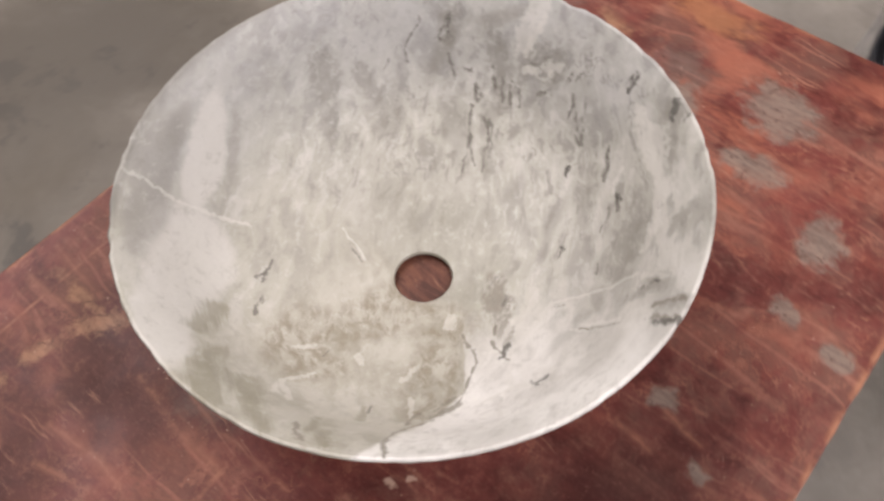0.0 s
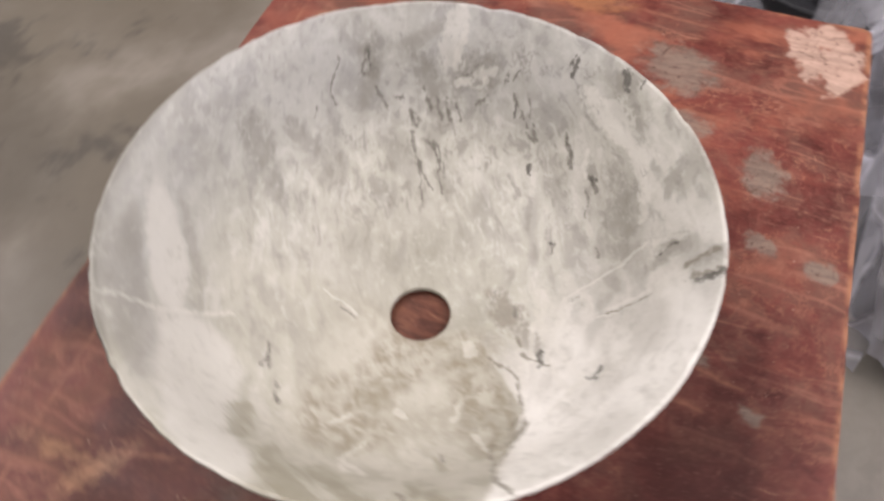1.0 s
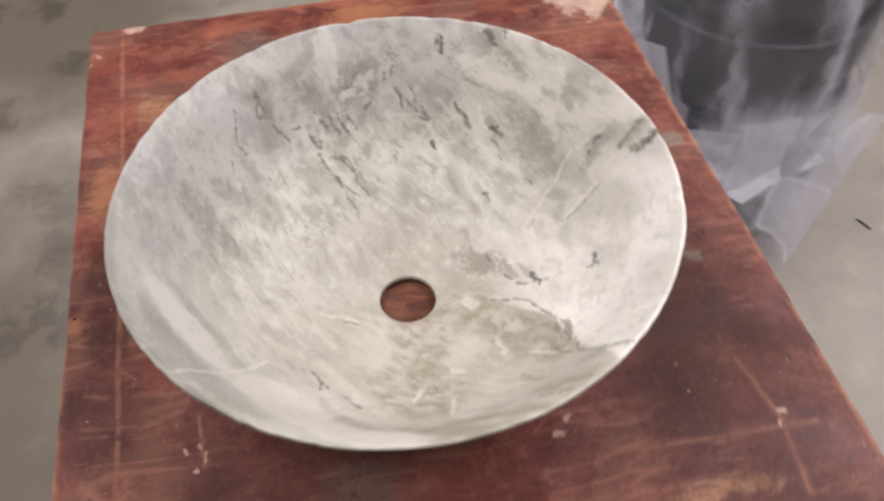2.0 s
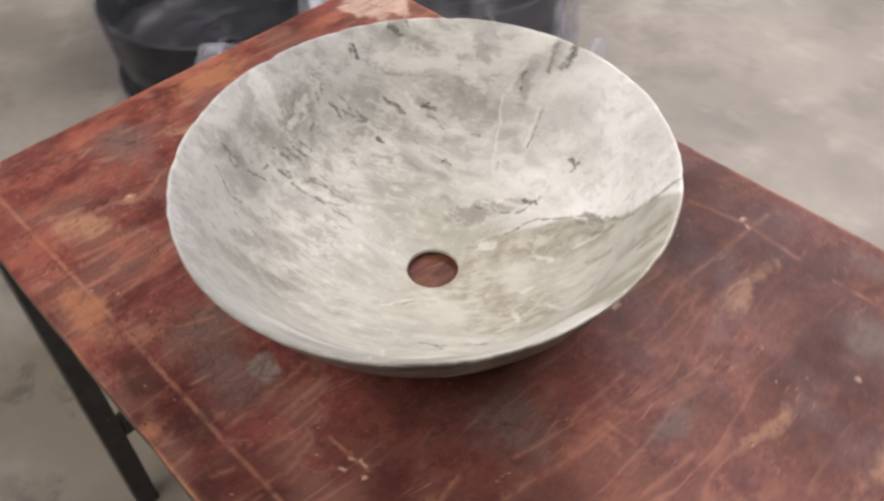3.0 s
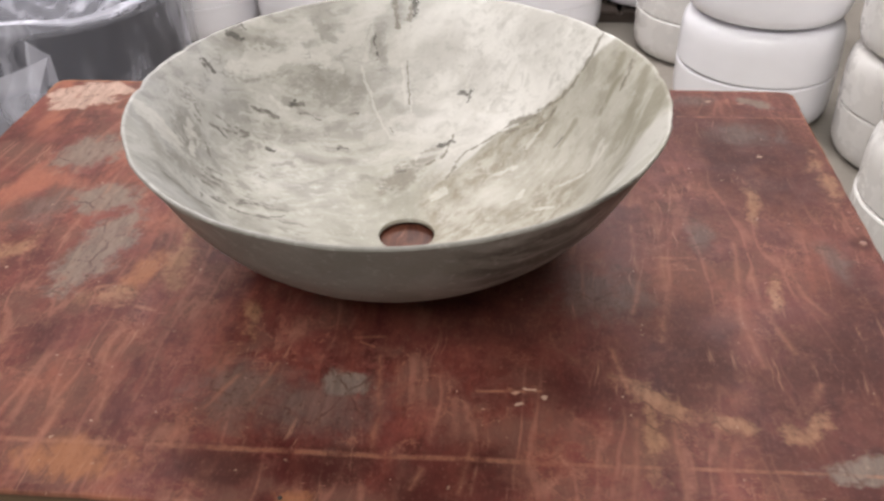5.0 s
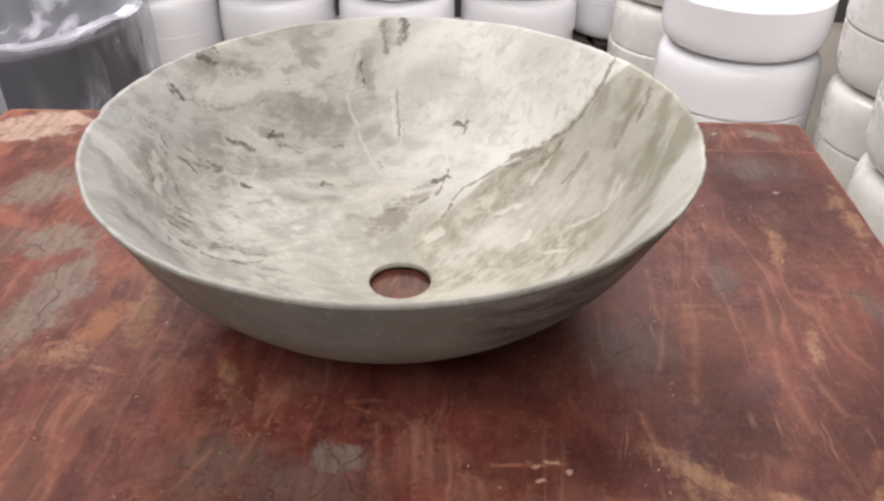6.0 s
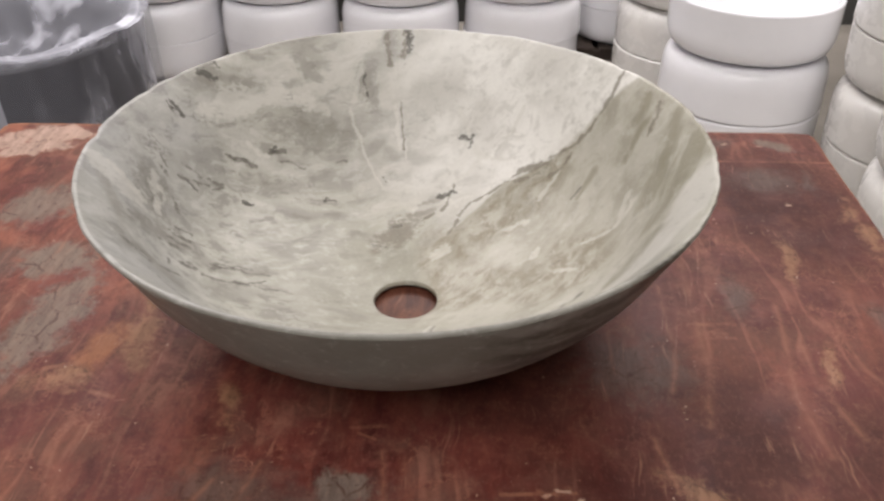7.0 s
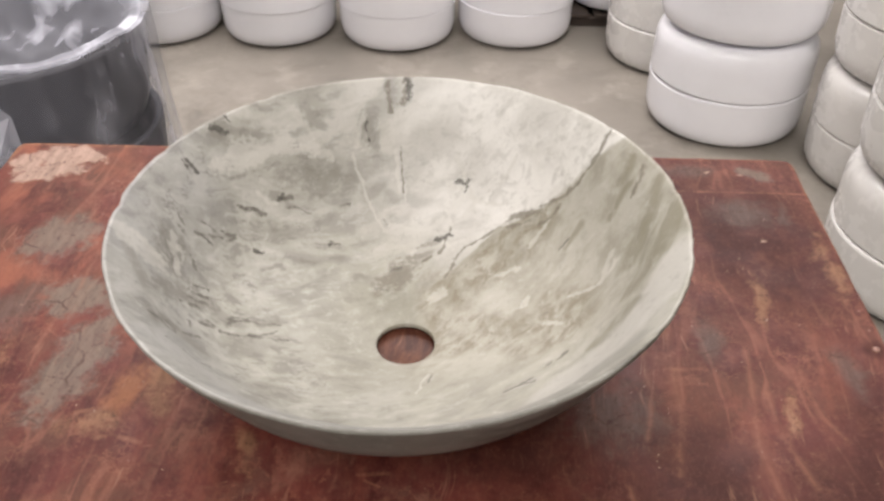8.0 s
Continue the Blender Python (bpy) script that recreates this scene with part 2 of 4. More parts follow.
    c = s.mix(s.math("MULTIPLY", north, s.step(thread, 0.5, 0.64, 0, 0.35)), c, (0.42, 0.408, 0.375))
    # pale patch against the south-east lip, grey slip beside it
    patch = s.any_of([s.spot(crisp, 0.127, -0.112, 0.05, 0.03, 40), s.spot(crisp, 0.15, -0.09, 0.045, 0.022, 52), s.spot(crisp, 0.185, -0.06, 0.045, 0.018, 62), s.spot(crisp, 0.06, -0.165, 0.06, 0.012, 30)])
    c = s.mix(s.step(patch, 0.0, 0.3, 0, 0.75), c, (0.66, 0.645, 0.61))
    c = s.mix(s.step(s.any_of([s.spot(soft, 0.128, -0.145, 0.06, 0.014, 42), s.spot(soft, 0.095, -0.172, 0.05, 0.014, 26)]), 0.0, 0.45, 0, 0.6), c, (0.3, 0.29, 0.27))
    # olive bands down the east wall
    band = s.strokes(soft, OLIVE, 0.0045)
    grain = s.noise(s.mapping(s.warped(p, 10, 0.02), (290, 16, 24), -28), 1.0, 5, 0.65)
    c = s.mix(s.math("MULTIPLY", s.step(s.math("ADD", band, s.math("MULTIPLY", s.math("SUBTRACT", grain, 0.5), 1.8)), 0.1, 0.8), s.step(band, 0.0, 0.3, 0, 0.65)), c, (0.25, 0.232, 0.165))
    # strokes: pale veins, white chips, dark seams, hairlines and marks
    for strokes, tone, reach, strength, lo, tear in (
            (PALE_VEINS, (0.72, 0.705, 0.665), 0.003, 0.5, 0.2, 2.4), (PALE_NET, (0.68, 0.665, 0.62), 0.0034, 0.5, 0.1, 1.8), (FLECKS, (0.14, 0.132, 0.11), 0.0021, 0.75, 0.4, 2.6), (WHITE_CHIPS, (0.7, 0.685, 0.635), 0.0022, 0.5, 0.2, 2.8),
            (DARK_VEINS, (0.2, 0.178, 0.138), 0.0027, 0.78, 0.38, 2.4), (HAIRS_WEST, (0.15, 0.142, 0.125), 0.0023, 0.8, 0.4, 2.6),
            (HAIRS_SOUTH, (0.15, 0.142, 0.122), 0.0023, 0.8, 0.4, 2.6), (DARK_MARKS, (0.085, 0.08, 0.07), 0.0046, 0.85, 0.4, 2.8)):
        m = s.strokes(straight if strokes is DARK_VEINS else curl if strokes is DARK_MARKS else crisp, strokes, reach)
        ragged = s.math("ADD", m, s.math("MULTIPLY", ragged_noise, tear))
        inside = s.math("MULTIPLY_ADD", outer, -strength, strength)
        c = s.mix(s.math("MULTIPLY", s.math("MULTIPLY", s.step(ragged, lo, lo + 0.45), s.step(m, 0.0, 0.2)), inside), c, tone)
    # a scatter of small dark curls in the grey half
    worm = s.math("ABSOLUTE", s.math("SUBTRACT", s.noise(s.mapping(s.warped(p, 26, 0.02), (36, 80, 60), 28), 1.0, 3, 0.55), 0.5))
    gate = s.math("MULTIPLY", s.step(s.noise(p, 21, 3, 0.6), 0.54, 0.64), s.math("MULTIPLY_ADD", west, 0.5, 0.06))
    c = s.mix(s.math("MULTIPLY", s.math("MULTIPLY", s.step(worm, 0.03, 0.0), gate), s.math("MULTIPLY_ADD", outer, -0.8, 0.8)), c, (0.14, 0.13, 0.115))
    # the shade on the outer face is put into its colour
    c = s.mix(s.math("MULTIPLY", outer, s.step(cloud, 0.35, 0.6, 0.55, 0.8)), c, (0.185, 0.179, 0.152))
    # with dark slanting streaks on its east side
    slant = s.step(s.noise(s.mapping(s.warped(p, 9, 0.03), (10, 120, 30), 36), 1.0, 6, 0.65), 0.42, 0.57)
    side = s.step(s.any_of([s.spot(soft, 0.14, -0.13, 0.12, 0.06, 42), s.spot(soft, 0.19, 0.0, 0.06, 0.1)]), 0.0, 0.4)
    c = s.mix(s.math("MULTIPLY", s.math("MULTIPLY", slant, side), s.math("MULTIPLY", outer, 0.9)), c, (0.06, 0.055, 0.044))
    speck = s.noise(s.warped(p, 40, 0.012), 90, 6, 0.75)
    c = s.mix(s.step(speck, 0.52, 0.68, 0, 0.3), c, (0.26, 0.248, 0.215))
    c = s.mix(s.step(speck, 0.46, 0.34, 0, 0.3), c, (0.66, 0.645, 0.61))
    c = s.mix(1.0, c, (0.824, 0.818, 0.805), "MULTIPLY")
    fine = s.noise(p, 320, 3, 0.6)
    c = s.mix(s.step(fine, 0.4, 0.7, 0, 0.1), c, (0.38, 0.37, 0.34))
    return s.finish(c, s.step(cloud, 0.3, 0.7, 0.4, 0.52), s.bump(s.noise(p, 55, 4, 0.6), 0.06, 0.002), Specular_IOR_Level=0.35)


# in plan from the waste; soft smoke and clots: middle, half axes, turn; strokes: start, end, relative width
HAIRS_WEST = [
    (-0.145, -0.118, -0.13, -0.12, 0.8), (-0.13, -0.12, -0.124, -0.118, 0.8), (-0.124, -0.118, -0.122, -0.114, 0.8), (-0.11, -0.126, -0.102, -0.125, 0.7), (-0.143, -0.088, -0.139, -0.077, 1.2),
    (-0.146, -0.072, -0.148, -0.065, 0.8), (-0.144, -0.059, -0.139, -0.049, 1.2), (-0.133, -0.051, -0.115, -0.041, 1.1), (-0.114, -0.044, -0.098, -0.022, 1.0), (-0.129, -0.039, -0.129, -0.027, 1.0),
    (-0.129, -0.027, -0.11, -0.017, 1.0), (-0.156, -0.022, -0.15, -0.015, 1.2), (-0.157, -0.039, -0.147, -0.031, 1.0), (0.023, -0.057, 0.026, -0.046, 0.9), (0.08, -0.088, 0.1, -0.078, 1.0),
    (0.112, -0.068, 0.124, -0.058, 1.2), (-0.142, 0.074, -0.131, 0.082, 0.9),
]
HAIRS_SOUTH = [
    (-0.175, 0.017, -0.172, 0.016, 0.8), (-0.163, 0.039, -0.151, 0.048, 1.0), (-0.151, 0.048, -0.145, 0.051, 1.0), (-0.144, 0.073, -0.126, 0.085, 1.2), (-0.157, -0.032, -0.148, -0.023, 1.2),
    (-0.158, -0.051, -0.151, -0.042, 1.2), (-0.145, -0.058, -0.139, -0.053, 1.3), (-0.133, -0.054, -0.12, -0.045, 1.1), (-0.12, -0.045, -0.086, -0.028, 1.0), (-0.131, -0.039, -0.121, -0.023, 1.2),
    (-0.16, -0.099, -0.147, -0.098, 1.2), (0.091, -0.083, 0.1, -0.083, 0.8), (0.108, -0.07, 0.114, -0.062, 1.0), (-0.115, 0.104, -0.106, 0.11, 1.2), (-0.128, 0.048, -0.125, 0.052, 1.4),
    (-0.175, -0.014, -0.168, -0.024, 1.0), (-0.072, 0.084, -0.065, 0.089, 1.3), (-0.027, 0.117, -0.022, 0.113, 0.6),
]
CLOTS = [
    (-0.158, -0.095, 0.01, 0.009, 37), (-0.157, -0.041, 0.029, 0.01, 56), (-0.175, -0.01, 0.022, 0.009, 82), (-0.064, -0.157, 0.017, 0.012, 21), (-0.043, -0.136, 0.008, 0.01, 83),
    (-0.088, -0.132, 0.014, 0.008, 94), (-0.085, -0.064, 0.009, 0.008, 84), (-0.097, 0.126, 0.025, 0.006, 29), (-0.093, 0.161, 0.012, 0.005, 0), (-0.044, 0.171, 0.009, 0.006, 54),
    (-0.023, 0.194, 0.008, 0.005, 76), (-0.04, 0.168, 0.008, 0.006, -70), (-0.026, 0.191, 0.009, 0.004, -84), (-0.162, 0.115, 0.008, 0.006, -7),
    (-0.081, 0.13, 0.034, 0.009, 23), (-0.172, -0.025, 0.013, 0.008, 18), (-0.163, 0.106, 0.006, 0.004, 18),
]
SMOKE = [
    (-0.092, 0.065, 0.028, 0.008, 8), (-0.113, -0.056, 0.039, 0.014, 61), (-0.103, 0.022, 0.021, 0.007, 28), (-0.032, 0.142, 0.019, 0.006, 47), (0.067, -0.182, 0.038, 0.009, 29),
    (0.041, -0.16, 0.038, 0.007, 37), (-0.075, 0.145, 0.037, 0.01, 17), (-0.064, 0.073, 0.03, 0.007, 14), (-0.089, 0.14, 0.041, 0.009, -149), (-0.149, 0.11, 0.029, 0.008, 46),
    (-0.099, 0.167, 0.03, 0.008, 14), (-0.142, -0.092, 0.032, 0.008, -7), (-0.081, -0.053, 0.024, 0.008, 9), (-0.019, 0.14, 0.013, 0.006, -32), (0.002, 0.137, 0.022, 0.008, -13),
    (-0.18, -0.063, 0.043, 0.007, -59), (-0.138, -0.035, 0.031, 0.009, 9), (-0.042, -0.033, 0.027, 0.007, 4),
]
PALE_VEINS = [
    (-0.194, -0.033, -0.179, -0.033, 5.0), (-0.168, -0.022, -0.176, 0.005, 1.2), (-0.163, 0.08, -0.149, 0.107, 2.4), (-0.149, 0.107, -0.109, 0.139, 3.0), (-0.014, 0.141, -0.019, 0.164, 1.0),
    (0.121, -0.173, 0.111, -0.15, 0.8), (0.111, -0.15, 0.07, -0.119, 0.7), (0.015, -0.075, 0.022, -0.046, 0.45), (-0.201, -0.03, -0.185, -0.035, 2.0), (-0.185, -0.035, -0.172, -0.035, 1.6),
    (-0.131, 0.093, -0.119, 0.097, 1.0), (-0.013, 0.155, -0.005, 0.131, 0.6), (-0.022, 0.113, 0.014, 0.109, 1.3), (0.014, 0.109, 0.049, 0.135, 1.6),
    (0.049, 0.135, 0.075, 0.121, 1.2), (-0.155, 0.09, -0.129, 0.122, 2.0), (-0.129, 0.122, -0.089, 0.147, 2.0),
]
PALE_NET = [
    (-0.057, 0.156, -0.036, 0.119, 0.55), (-0.036, 0.119, -0.025, 0.108, 0.6), (-0.025, 0.108, 0.028, 0.106, 1.0), (0.028, 0.106, 0.057, 0.129, 1.0), (0.057, 0.129, 0.083, 0.119, 0.7),
    (0.057, 0.129, 0.039, 0.16, 0.8), (-0.162, 0.087, -0.111, 0.138, 1.4), (-0.111, 0.138, -0.076, 0.148, 1.0), (-0.191, -0.024, -0.172, -0.028, 1.2), (-0.177, -0.005, -0.166, -0.024, 0.7),
    (0.09, 0.144, 0.08, 0.133, 0.8), (-0.048, 0.175, -0.057, 0.156, 0.8), (0.165, 0.024, 0.153, 0.006, 0.9), (0.117, 0.091, 0.103, 0.074, 0.8),
]
FLECKS = [
    (-0.119, 0.1, -0.113, 0.106, 1.0), (-0.11, 0.101, -0.098, 0.105, 1.0), (-0.098, 0.105, -0.091, 0.106, 0.7), (-0.128, 0.048, -0.125, 0.052, 1.0), (-0.07, 0.086, -0.064, 0.089, 1.0),
    (-0.067, 0.12, -0.058, 0.124, 0.7), (-0.166, 0.025, -0.155, 0.038, 1.0), (-0.155, 0.038, -0.144, 0.049, 0.8), (-0.153, -0.03, -0.147, -0.021, 1.1), (-0.144, -0.054, -0.141, -0.049, 1.1),
    (-0.131, -0.034, -0.12, -0.025, 1.2), (-0.12, -0.025, -0.097, -0.015, 0.9), (-0.165, 0.002, -0.158, -0.006, 1.0), (-0.176, 0.026, -0.172, 0.022, 0.9), (-0.03, 0.054, -0.018, 0.052, 0.9),
    (-0.024, 0.069, -0.008, 0.076, 1.0), (0.127, 0.061, 0.133, 0.064, 0.8), (0.105, -0.001, 0.113, -0.0, 0.9),
]
WHITE_CHIPS = [
    (-0.0, 0.09, 0.03, 0.097, 1.4), (0.03, 0.097, 0.038, 0.089, 1.0), (0.02, 0.046, 0.031, 0.052, 3.0), (0.132, 0.009, 0.148, 0.005, 1.3), (0.158, 0.006, 0.166, 0.013, 1.3),
    (0.112, -0.012, 0.122, -0.018, 2.0), (0.077, 0.057, 0.092, 0.06, 2.2), (0.102, 0.026, 0.098, 0.016, 1.6), (-0.171, 0.001, -0.167, -0.012, 0.8),
]
DARK_VEINS = [
    (0.167, 0.116, 0.157, 0.105, 1.0), (0.157, 0.105, 0.142, 0.099, 1.2), (0.142, 0.099, 0.131, 0.1, 1.2), (0.131, 0.1, 0.113, 0.105, 0.8), (0.113, 0.102, 0.087, 0.107, 2.0),
    (0.087, 0.107, 0.07, 0.1, 1.1), (0.07, 0.1, 0.045, 0.09, 1.0), (0.045, 0.09, 0.031, 0.065, 1.2), (0.104, 0.098, 0.085, 0.1, 1.2), (0.127, 0.094, 0.113, 0.09, 1.4),
    (-0.009, 0.2, -0.013, 0.185, 2.2), (-0.014, 0.166, -0.012, 0.155, 0.8), (-0.012, 0.155, -0.01, 0.14, 0.8), (-0.026, 0.196, -0.024, 0.183, 1.6), (0.187, 0.068, 0.183, 0.061, 2.0),
    (0.183, 0.061, 0.179, 0.053, 1.2), (0.01, 0.081, 0.018, 0.086, 1.0), (0.025, 0.088, 0.034, 0.108, 1.0),
]
OLIVE = [
    (0.195, 0.049, 0.185, 0.024, 2.2), (0.185, 0.024, 0.17, -0.005, 2.2), (0.203, 0.01, 0.186, -0.017, 3.6), (0.186, -0.017, 0.169, -0.037, 2.4), (0.175, 0.066, 0.165, 0.055, 1.2),
    (0.144, 0.069, 0.131, 0.06, 1.0), (0.18, 0.084, 0.172, 0.074, 1.6), (0.168, -0.055, 0.143, -0.072, 2.0),
]
DARK_MARKS = [
    (-0.178, 0.069, -0.174, 0.068, 1.0), (-0.174, 0.068, -0.171, 0.067, 0.7), (-0.17, 0.108, -0.161, 0.111, 1.1), (-0.159, 0.11, -0.157, 0.111, 0.8), (-0.159, 0.122, -0.156, 0.12, 0.7),
    (0.043, 0.145, 0.047, 0.141, 1.0), (-0.044, 0.171, -0.043, 0.166, 0.6), (-0.181, 0.066, -0.178, 0.066, 0.5), (-0.173, 0.017, -0.172, 0.018, 0.7),
    (-0.162, 0.03, -0.16, 0.031, 0.6), (-0.128, 0.049, -0.124, 0.052, 0.7), (-0.117, 0.103, -0.113, 0.106, 0.7), (-0.072, 0.085, -0.068, 0.089, 0.8),
    (-0.009, 0.19, -0.006, 0.202, 1.0), (-0.159, -0.095, -0.153, -0.094, 0.8), (0.021, 0.1, 0.034, 0.103, 0.8), (0.043, 0.142, 0.05, 0.145, 0.8),
]


def plywood_film():
    """Red-brown film-faced board: burgundy film, worn orange to the wood along the grain, cement and plaster spots, scratches."""
    s = Shade("worn_film_plywood")
    p = s.place
    x, y, z = s.split(p)
    soft, crisp = s.warped(p, 8, 0.05), s.warped(s.warped(p, 16, 0.035), 70, 0.012)
    along = s.mapping(s.warped(p, 6, 0.08), (24, 8, 10))
    fine_along = s.mapping(s.warped(p, 12, 0.02), (150, 24, 40))
    streak, grain, cloud = s.noise(along, 1.0, 8, 0.7), s.noise(fine_along, 1.0, 5, 0.68), s.noise(soft, 9, 8, 0.7)
    patchy, mottle = s.noise(s.warped(p, 9, 0.06), 12, 8, 0.72), s.noise(s.warped(p, 30, 0.02), 42, 6, 0.7)
    c = s.mix(s.step(cloud, 0.34, 0.64), (0.085, 0.02, 0.019), (0.205, 0.062, 0.056))
    c = s.mix(s.step(streak, 0.48, 0.64, 0, 0.6), c, (0.27, 0.09, 0.07))
    c = s.mix(s.step(streak, 0.46, 0.36, 0, 0.75), c, (0.07, 0.016, 0.015))
    c = s.mix(s.step(mottle, 0.5, 0.68, 0, 0.45), c, (0.31, 0.125, 0.105))
    c = s.mix(s.step(mottle, 0.46, 0.34, 0, 0.4), c, (0.07, 0.017, 0.016))
    # rubbed matt grey-purple haze
    c = s.mix(s.step(patchy, 0.44, 0.62, 0, 0.7), c, (0.2, 0.112, 0.092))
    # plum film on the north-east part, with the board's sheen painted in
    plum = s.math("MULTIPLY", s.step(s.math("ADD", x, s.math("MULTIPLY", y, 0.6)), 0.08, 0.4), s.step(patchy, 0.36, 0.6, 0.75, 0.3))
    c = s.mix(plum, c, s.mix(s.step(mottle, 0.4, 0.62), (0.115, 0.038, 0.038), (0.2, 0.086, 0.08)))
    # edges of dried spills
    for field, width, amount in ((cloud, 0.012, 0.4), (patchy, 0.01, 0.35)):
        rim_line = s.math("ABSOLUTE", s.math("SUBTRACT", field, 0.53))
        c = s.mix(s.math("MULTIPLY", s.step(rim_line, width, 0.0), s.step(s.noise(p, 26, 4, 0.6), 0.42, 0.6, 0, amount)), c, (0.5, 0.27, 0.19))
    # long wavy drag lines along the grain
    drag = s.noise(s.mapping(s.warped(p, 4, 0.06), (15, 2.6, 5)), 1.0, 3, 0.5)
    for level in (0.46, 0.55):
        near_line = s.math("ABSOLUTE", s.math("SUBTRACT", drag, level))
        c = s.mix(s.math("MULTIPLY", s.step(near_line, 0.02, 0.0), s.step(patchy, 0.42, 0.6, 0.05, 0.55)), c, (0.4, 0.205, 0.16))
    # worn to the wood: broad orange areas west and south, a yellow bare strip on the near edge
    worn = s.math("MULTIPLY", s.step(s.noise(s.mapping(soft, (16, 6, 5)), 1.0, 7, 0.7), 0.47, 0.62), s.step(s.noise(p, 5, 4, 0.6), 0.4, 0.6))
    west = s.math("ADD", 0.3, s.step(x, 0.05, -0.38, 0, 0.6))
    c = s.mix(s.math("MULTIPLY", worn, west), c, (0.4, 0.162, 0.112))
    bare = s.any_of([s.spot(soft, -0.19, -0.264, 0.07, 0.03), s.spot(soft, -0.045, -0.281, 0.025, 0.014), s.spot(soft, -0.219, -0.055, 0.022, 0.05, -8), s.spot(soft, -0.43, 0.03, 0.035, 0.09)])
    ragged = s.math("ADD", bare, s.math("MULTIPLY", s.math("SUBTRACT", s.noise(s.mapping(s.warped(p, 20, 0.02), (70, 40, 40)), 1.0, 6, 0.75), 0.5), 1.9))
    c = s.mix(s.math("MULTIPLY", s.step(ragged, 0.22, 0.75), s.step(bare, 0.0, 0.5, 0, 0.7)), c, (0.43, 0.21, 0.11))
    # dark burgundy film, and shade round the basin painted into the board
    dark_film_and_shade = s.any_of([s.spot(soft, 0.06, -0.26, 0.06, 0.05), s.spot(soft, -0.02, -0.25, 0.05, 0.03), s.spot(soft, 0.376, -0.07, 0.03, 0.09), s.spot(soft, -0.1, -0.255, 0.04, 0.025), s.spot(soft, 0.1, -0.08, 0.12, 0.1), s.spot(soft, 0.15, 0.24, 0.24, 0.12), s.spot(soft, 0.34, -0.2, 0.13, 0.17), s.spot(soft, 0.17, -0.13, 0.16, 0.1), s.spot(soft, 0.34, 0.16, 0.1, 0.16), s.spot(soft, 0.37, -0.12, 0.06, 0.14), s.spot(p, 0.393, 0.0165, 0.016, 0.016)])
    c = s.mix(s.math("MULTIPLY", s.step(dark_film_and_shade, 0.05, 0.6), s.step(cloud, 0.36, 0.62, 0.9, 0.55)), c, (0.062, 0.016, 0.014))
    # browner grained round below the drain hole
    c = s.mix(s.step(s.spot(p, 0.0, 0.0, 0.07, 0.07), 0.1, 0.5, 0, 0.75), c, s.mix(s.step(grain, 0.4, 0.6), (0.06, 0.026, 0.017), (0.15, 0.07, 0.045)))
    # dried cement smears and the plaster patch
    rag = s.noise(s.warped(p, 25, 0.03), 48, 7, 0.78)
    pitted = 0.0
    for spots, tone, lo, hi, amount, tear in (
        (TAN, (0.48, 0.3, 0.19), 0.2, 0.8, 0.62, 2.6), (CEMENT, (0.29, 0.272, 0.25), 0.05, 0.55, 0.75, 2.0), (SMUDGES, (0.19, 0.165, 0.158), 0.1, 0.9, 0.6, 1.6), (PLASTER, (0.68, 0.55, 0.5), 0.16, 0.4, 0.9, 1.3)):
        m = s.any_of(s.spot(crisp, *q) for q in spots)
        torn = s.math("ADD", m, s.math("MULTIPLY", s.math("SUBTRACT", rag, 0.5), tear))
        c = s.mix(s.math("MULTIPLY", s.math("MULTIPLY", s.step(torn, lo, hi), s.step(m, 0.0, 0.15)), amount), c, s.mix(s.step(grain, 0.4, 0.6), tuple(0.72 * v for v in tone), tone))
        pitted = s.math("MAXIMUM", s.math("MULTIPLY", s.step(torn, lo, hi), s.step(m, 0.0, 0.15)), pitted)
    # pits and cracks in the dried patches, fine grit all over
    pits = s.math("MULTIPLY", s.step(s.noise(p, 150, 4, 0.7), 0.57, 0.66), s.step(pitted, 0.2, 0.8, 0.12, 0.75))
    c = s.mix(pits, c, (0.09, 0.045, 0.035))
    crack = s.step(s.cells(s.warped(s.warped(p, 14, 0.03), 70, 0.008), 24, "DISTANCE_TO_EDGE"), 0.035, 0.0)
    c = s.mix(s.math("MULTIPLY", s.math("MULTIPLY", crack, s.step(pitted, 0.2, 0.8, 0.1, 0.7)), s.step(s.noise(p, 33, 4, 0.6), 0.45, 0.6)), c, (0.075, 0.03, 0.024))
    grit = s.noise(s.mapping(p, (1.0, 0.45, 1.0)), 420, 4, 0.65)
    c = s.mix(s.step(grit, 0.53, 0.7, 0, 0.16), c, (0.42, 0.27, 0.21))
    c = s.mix(s.step(grit, 0.46, 0.32, 0, 0.2), c, (0.05, 0.015, 0.013))
    # hard white drips and specks
    drops = s.any_of(s.spot(s.warped(p, 90, 0.012), q[0], q[1], 0.8 * q[2], 0.8 * q[3], q[4]) for q in SPECKS)
    c = s.mix(s.step(s.math("ADD", drops, s.math("MULTIPLY", s.math("SUBTRACT", rag, 0.5), 1.6)), 0.2, 0.7, 0, 0.75), c, s.mix(s.step(drops, 0.0, 0.1), c, (0.62, 0.5, 0.43)))
    # score lines, wiped arcs and scratches
    wobbly = s.warped(p, 10, 0.004)
    score = s.strokes(wobbly, SCORES, 0.0034)
    c = s.mix(s.math("MULTIPLY", s.step(score, 0.0, 0.8), s.step(s.noise(p, 38, 6, 0.75), 0.38, 0.6, 0.05, 0.6)), c, (0.42, 0.225, 0.155))
    wavy = s.warped(s.warped(p, 9, 0.012), 60, 0.004)
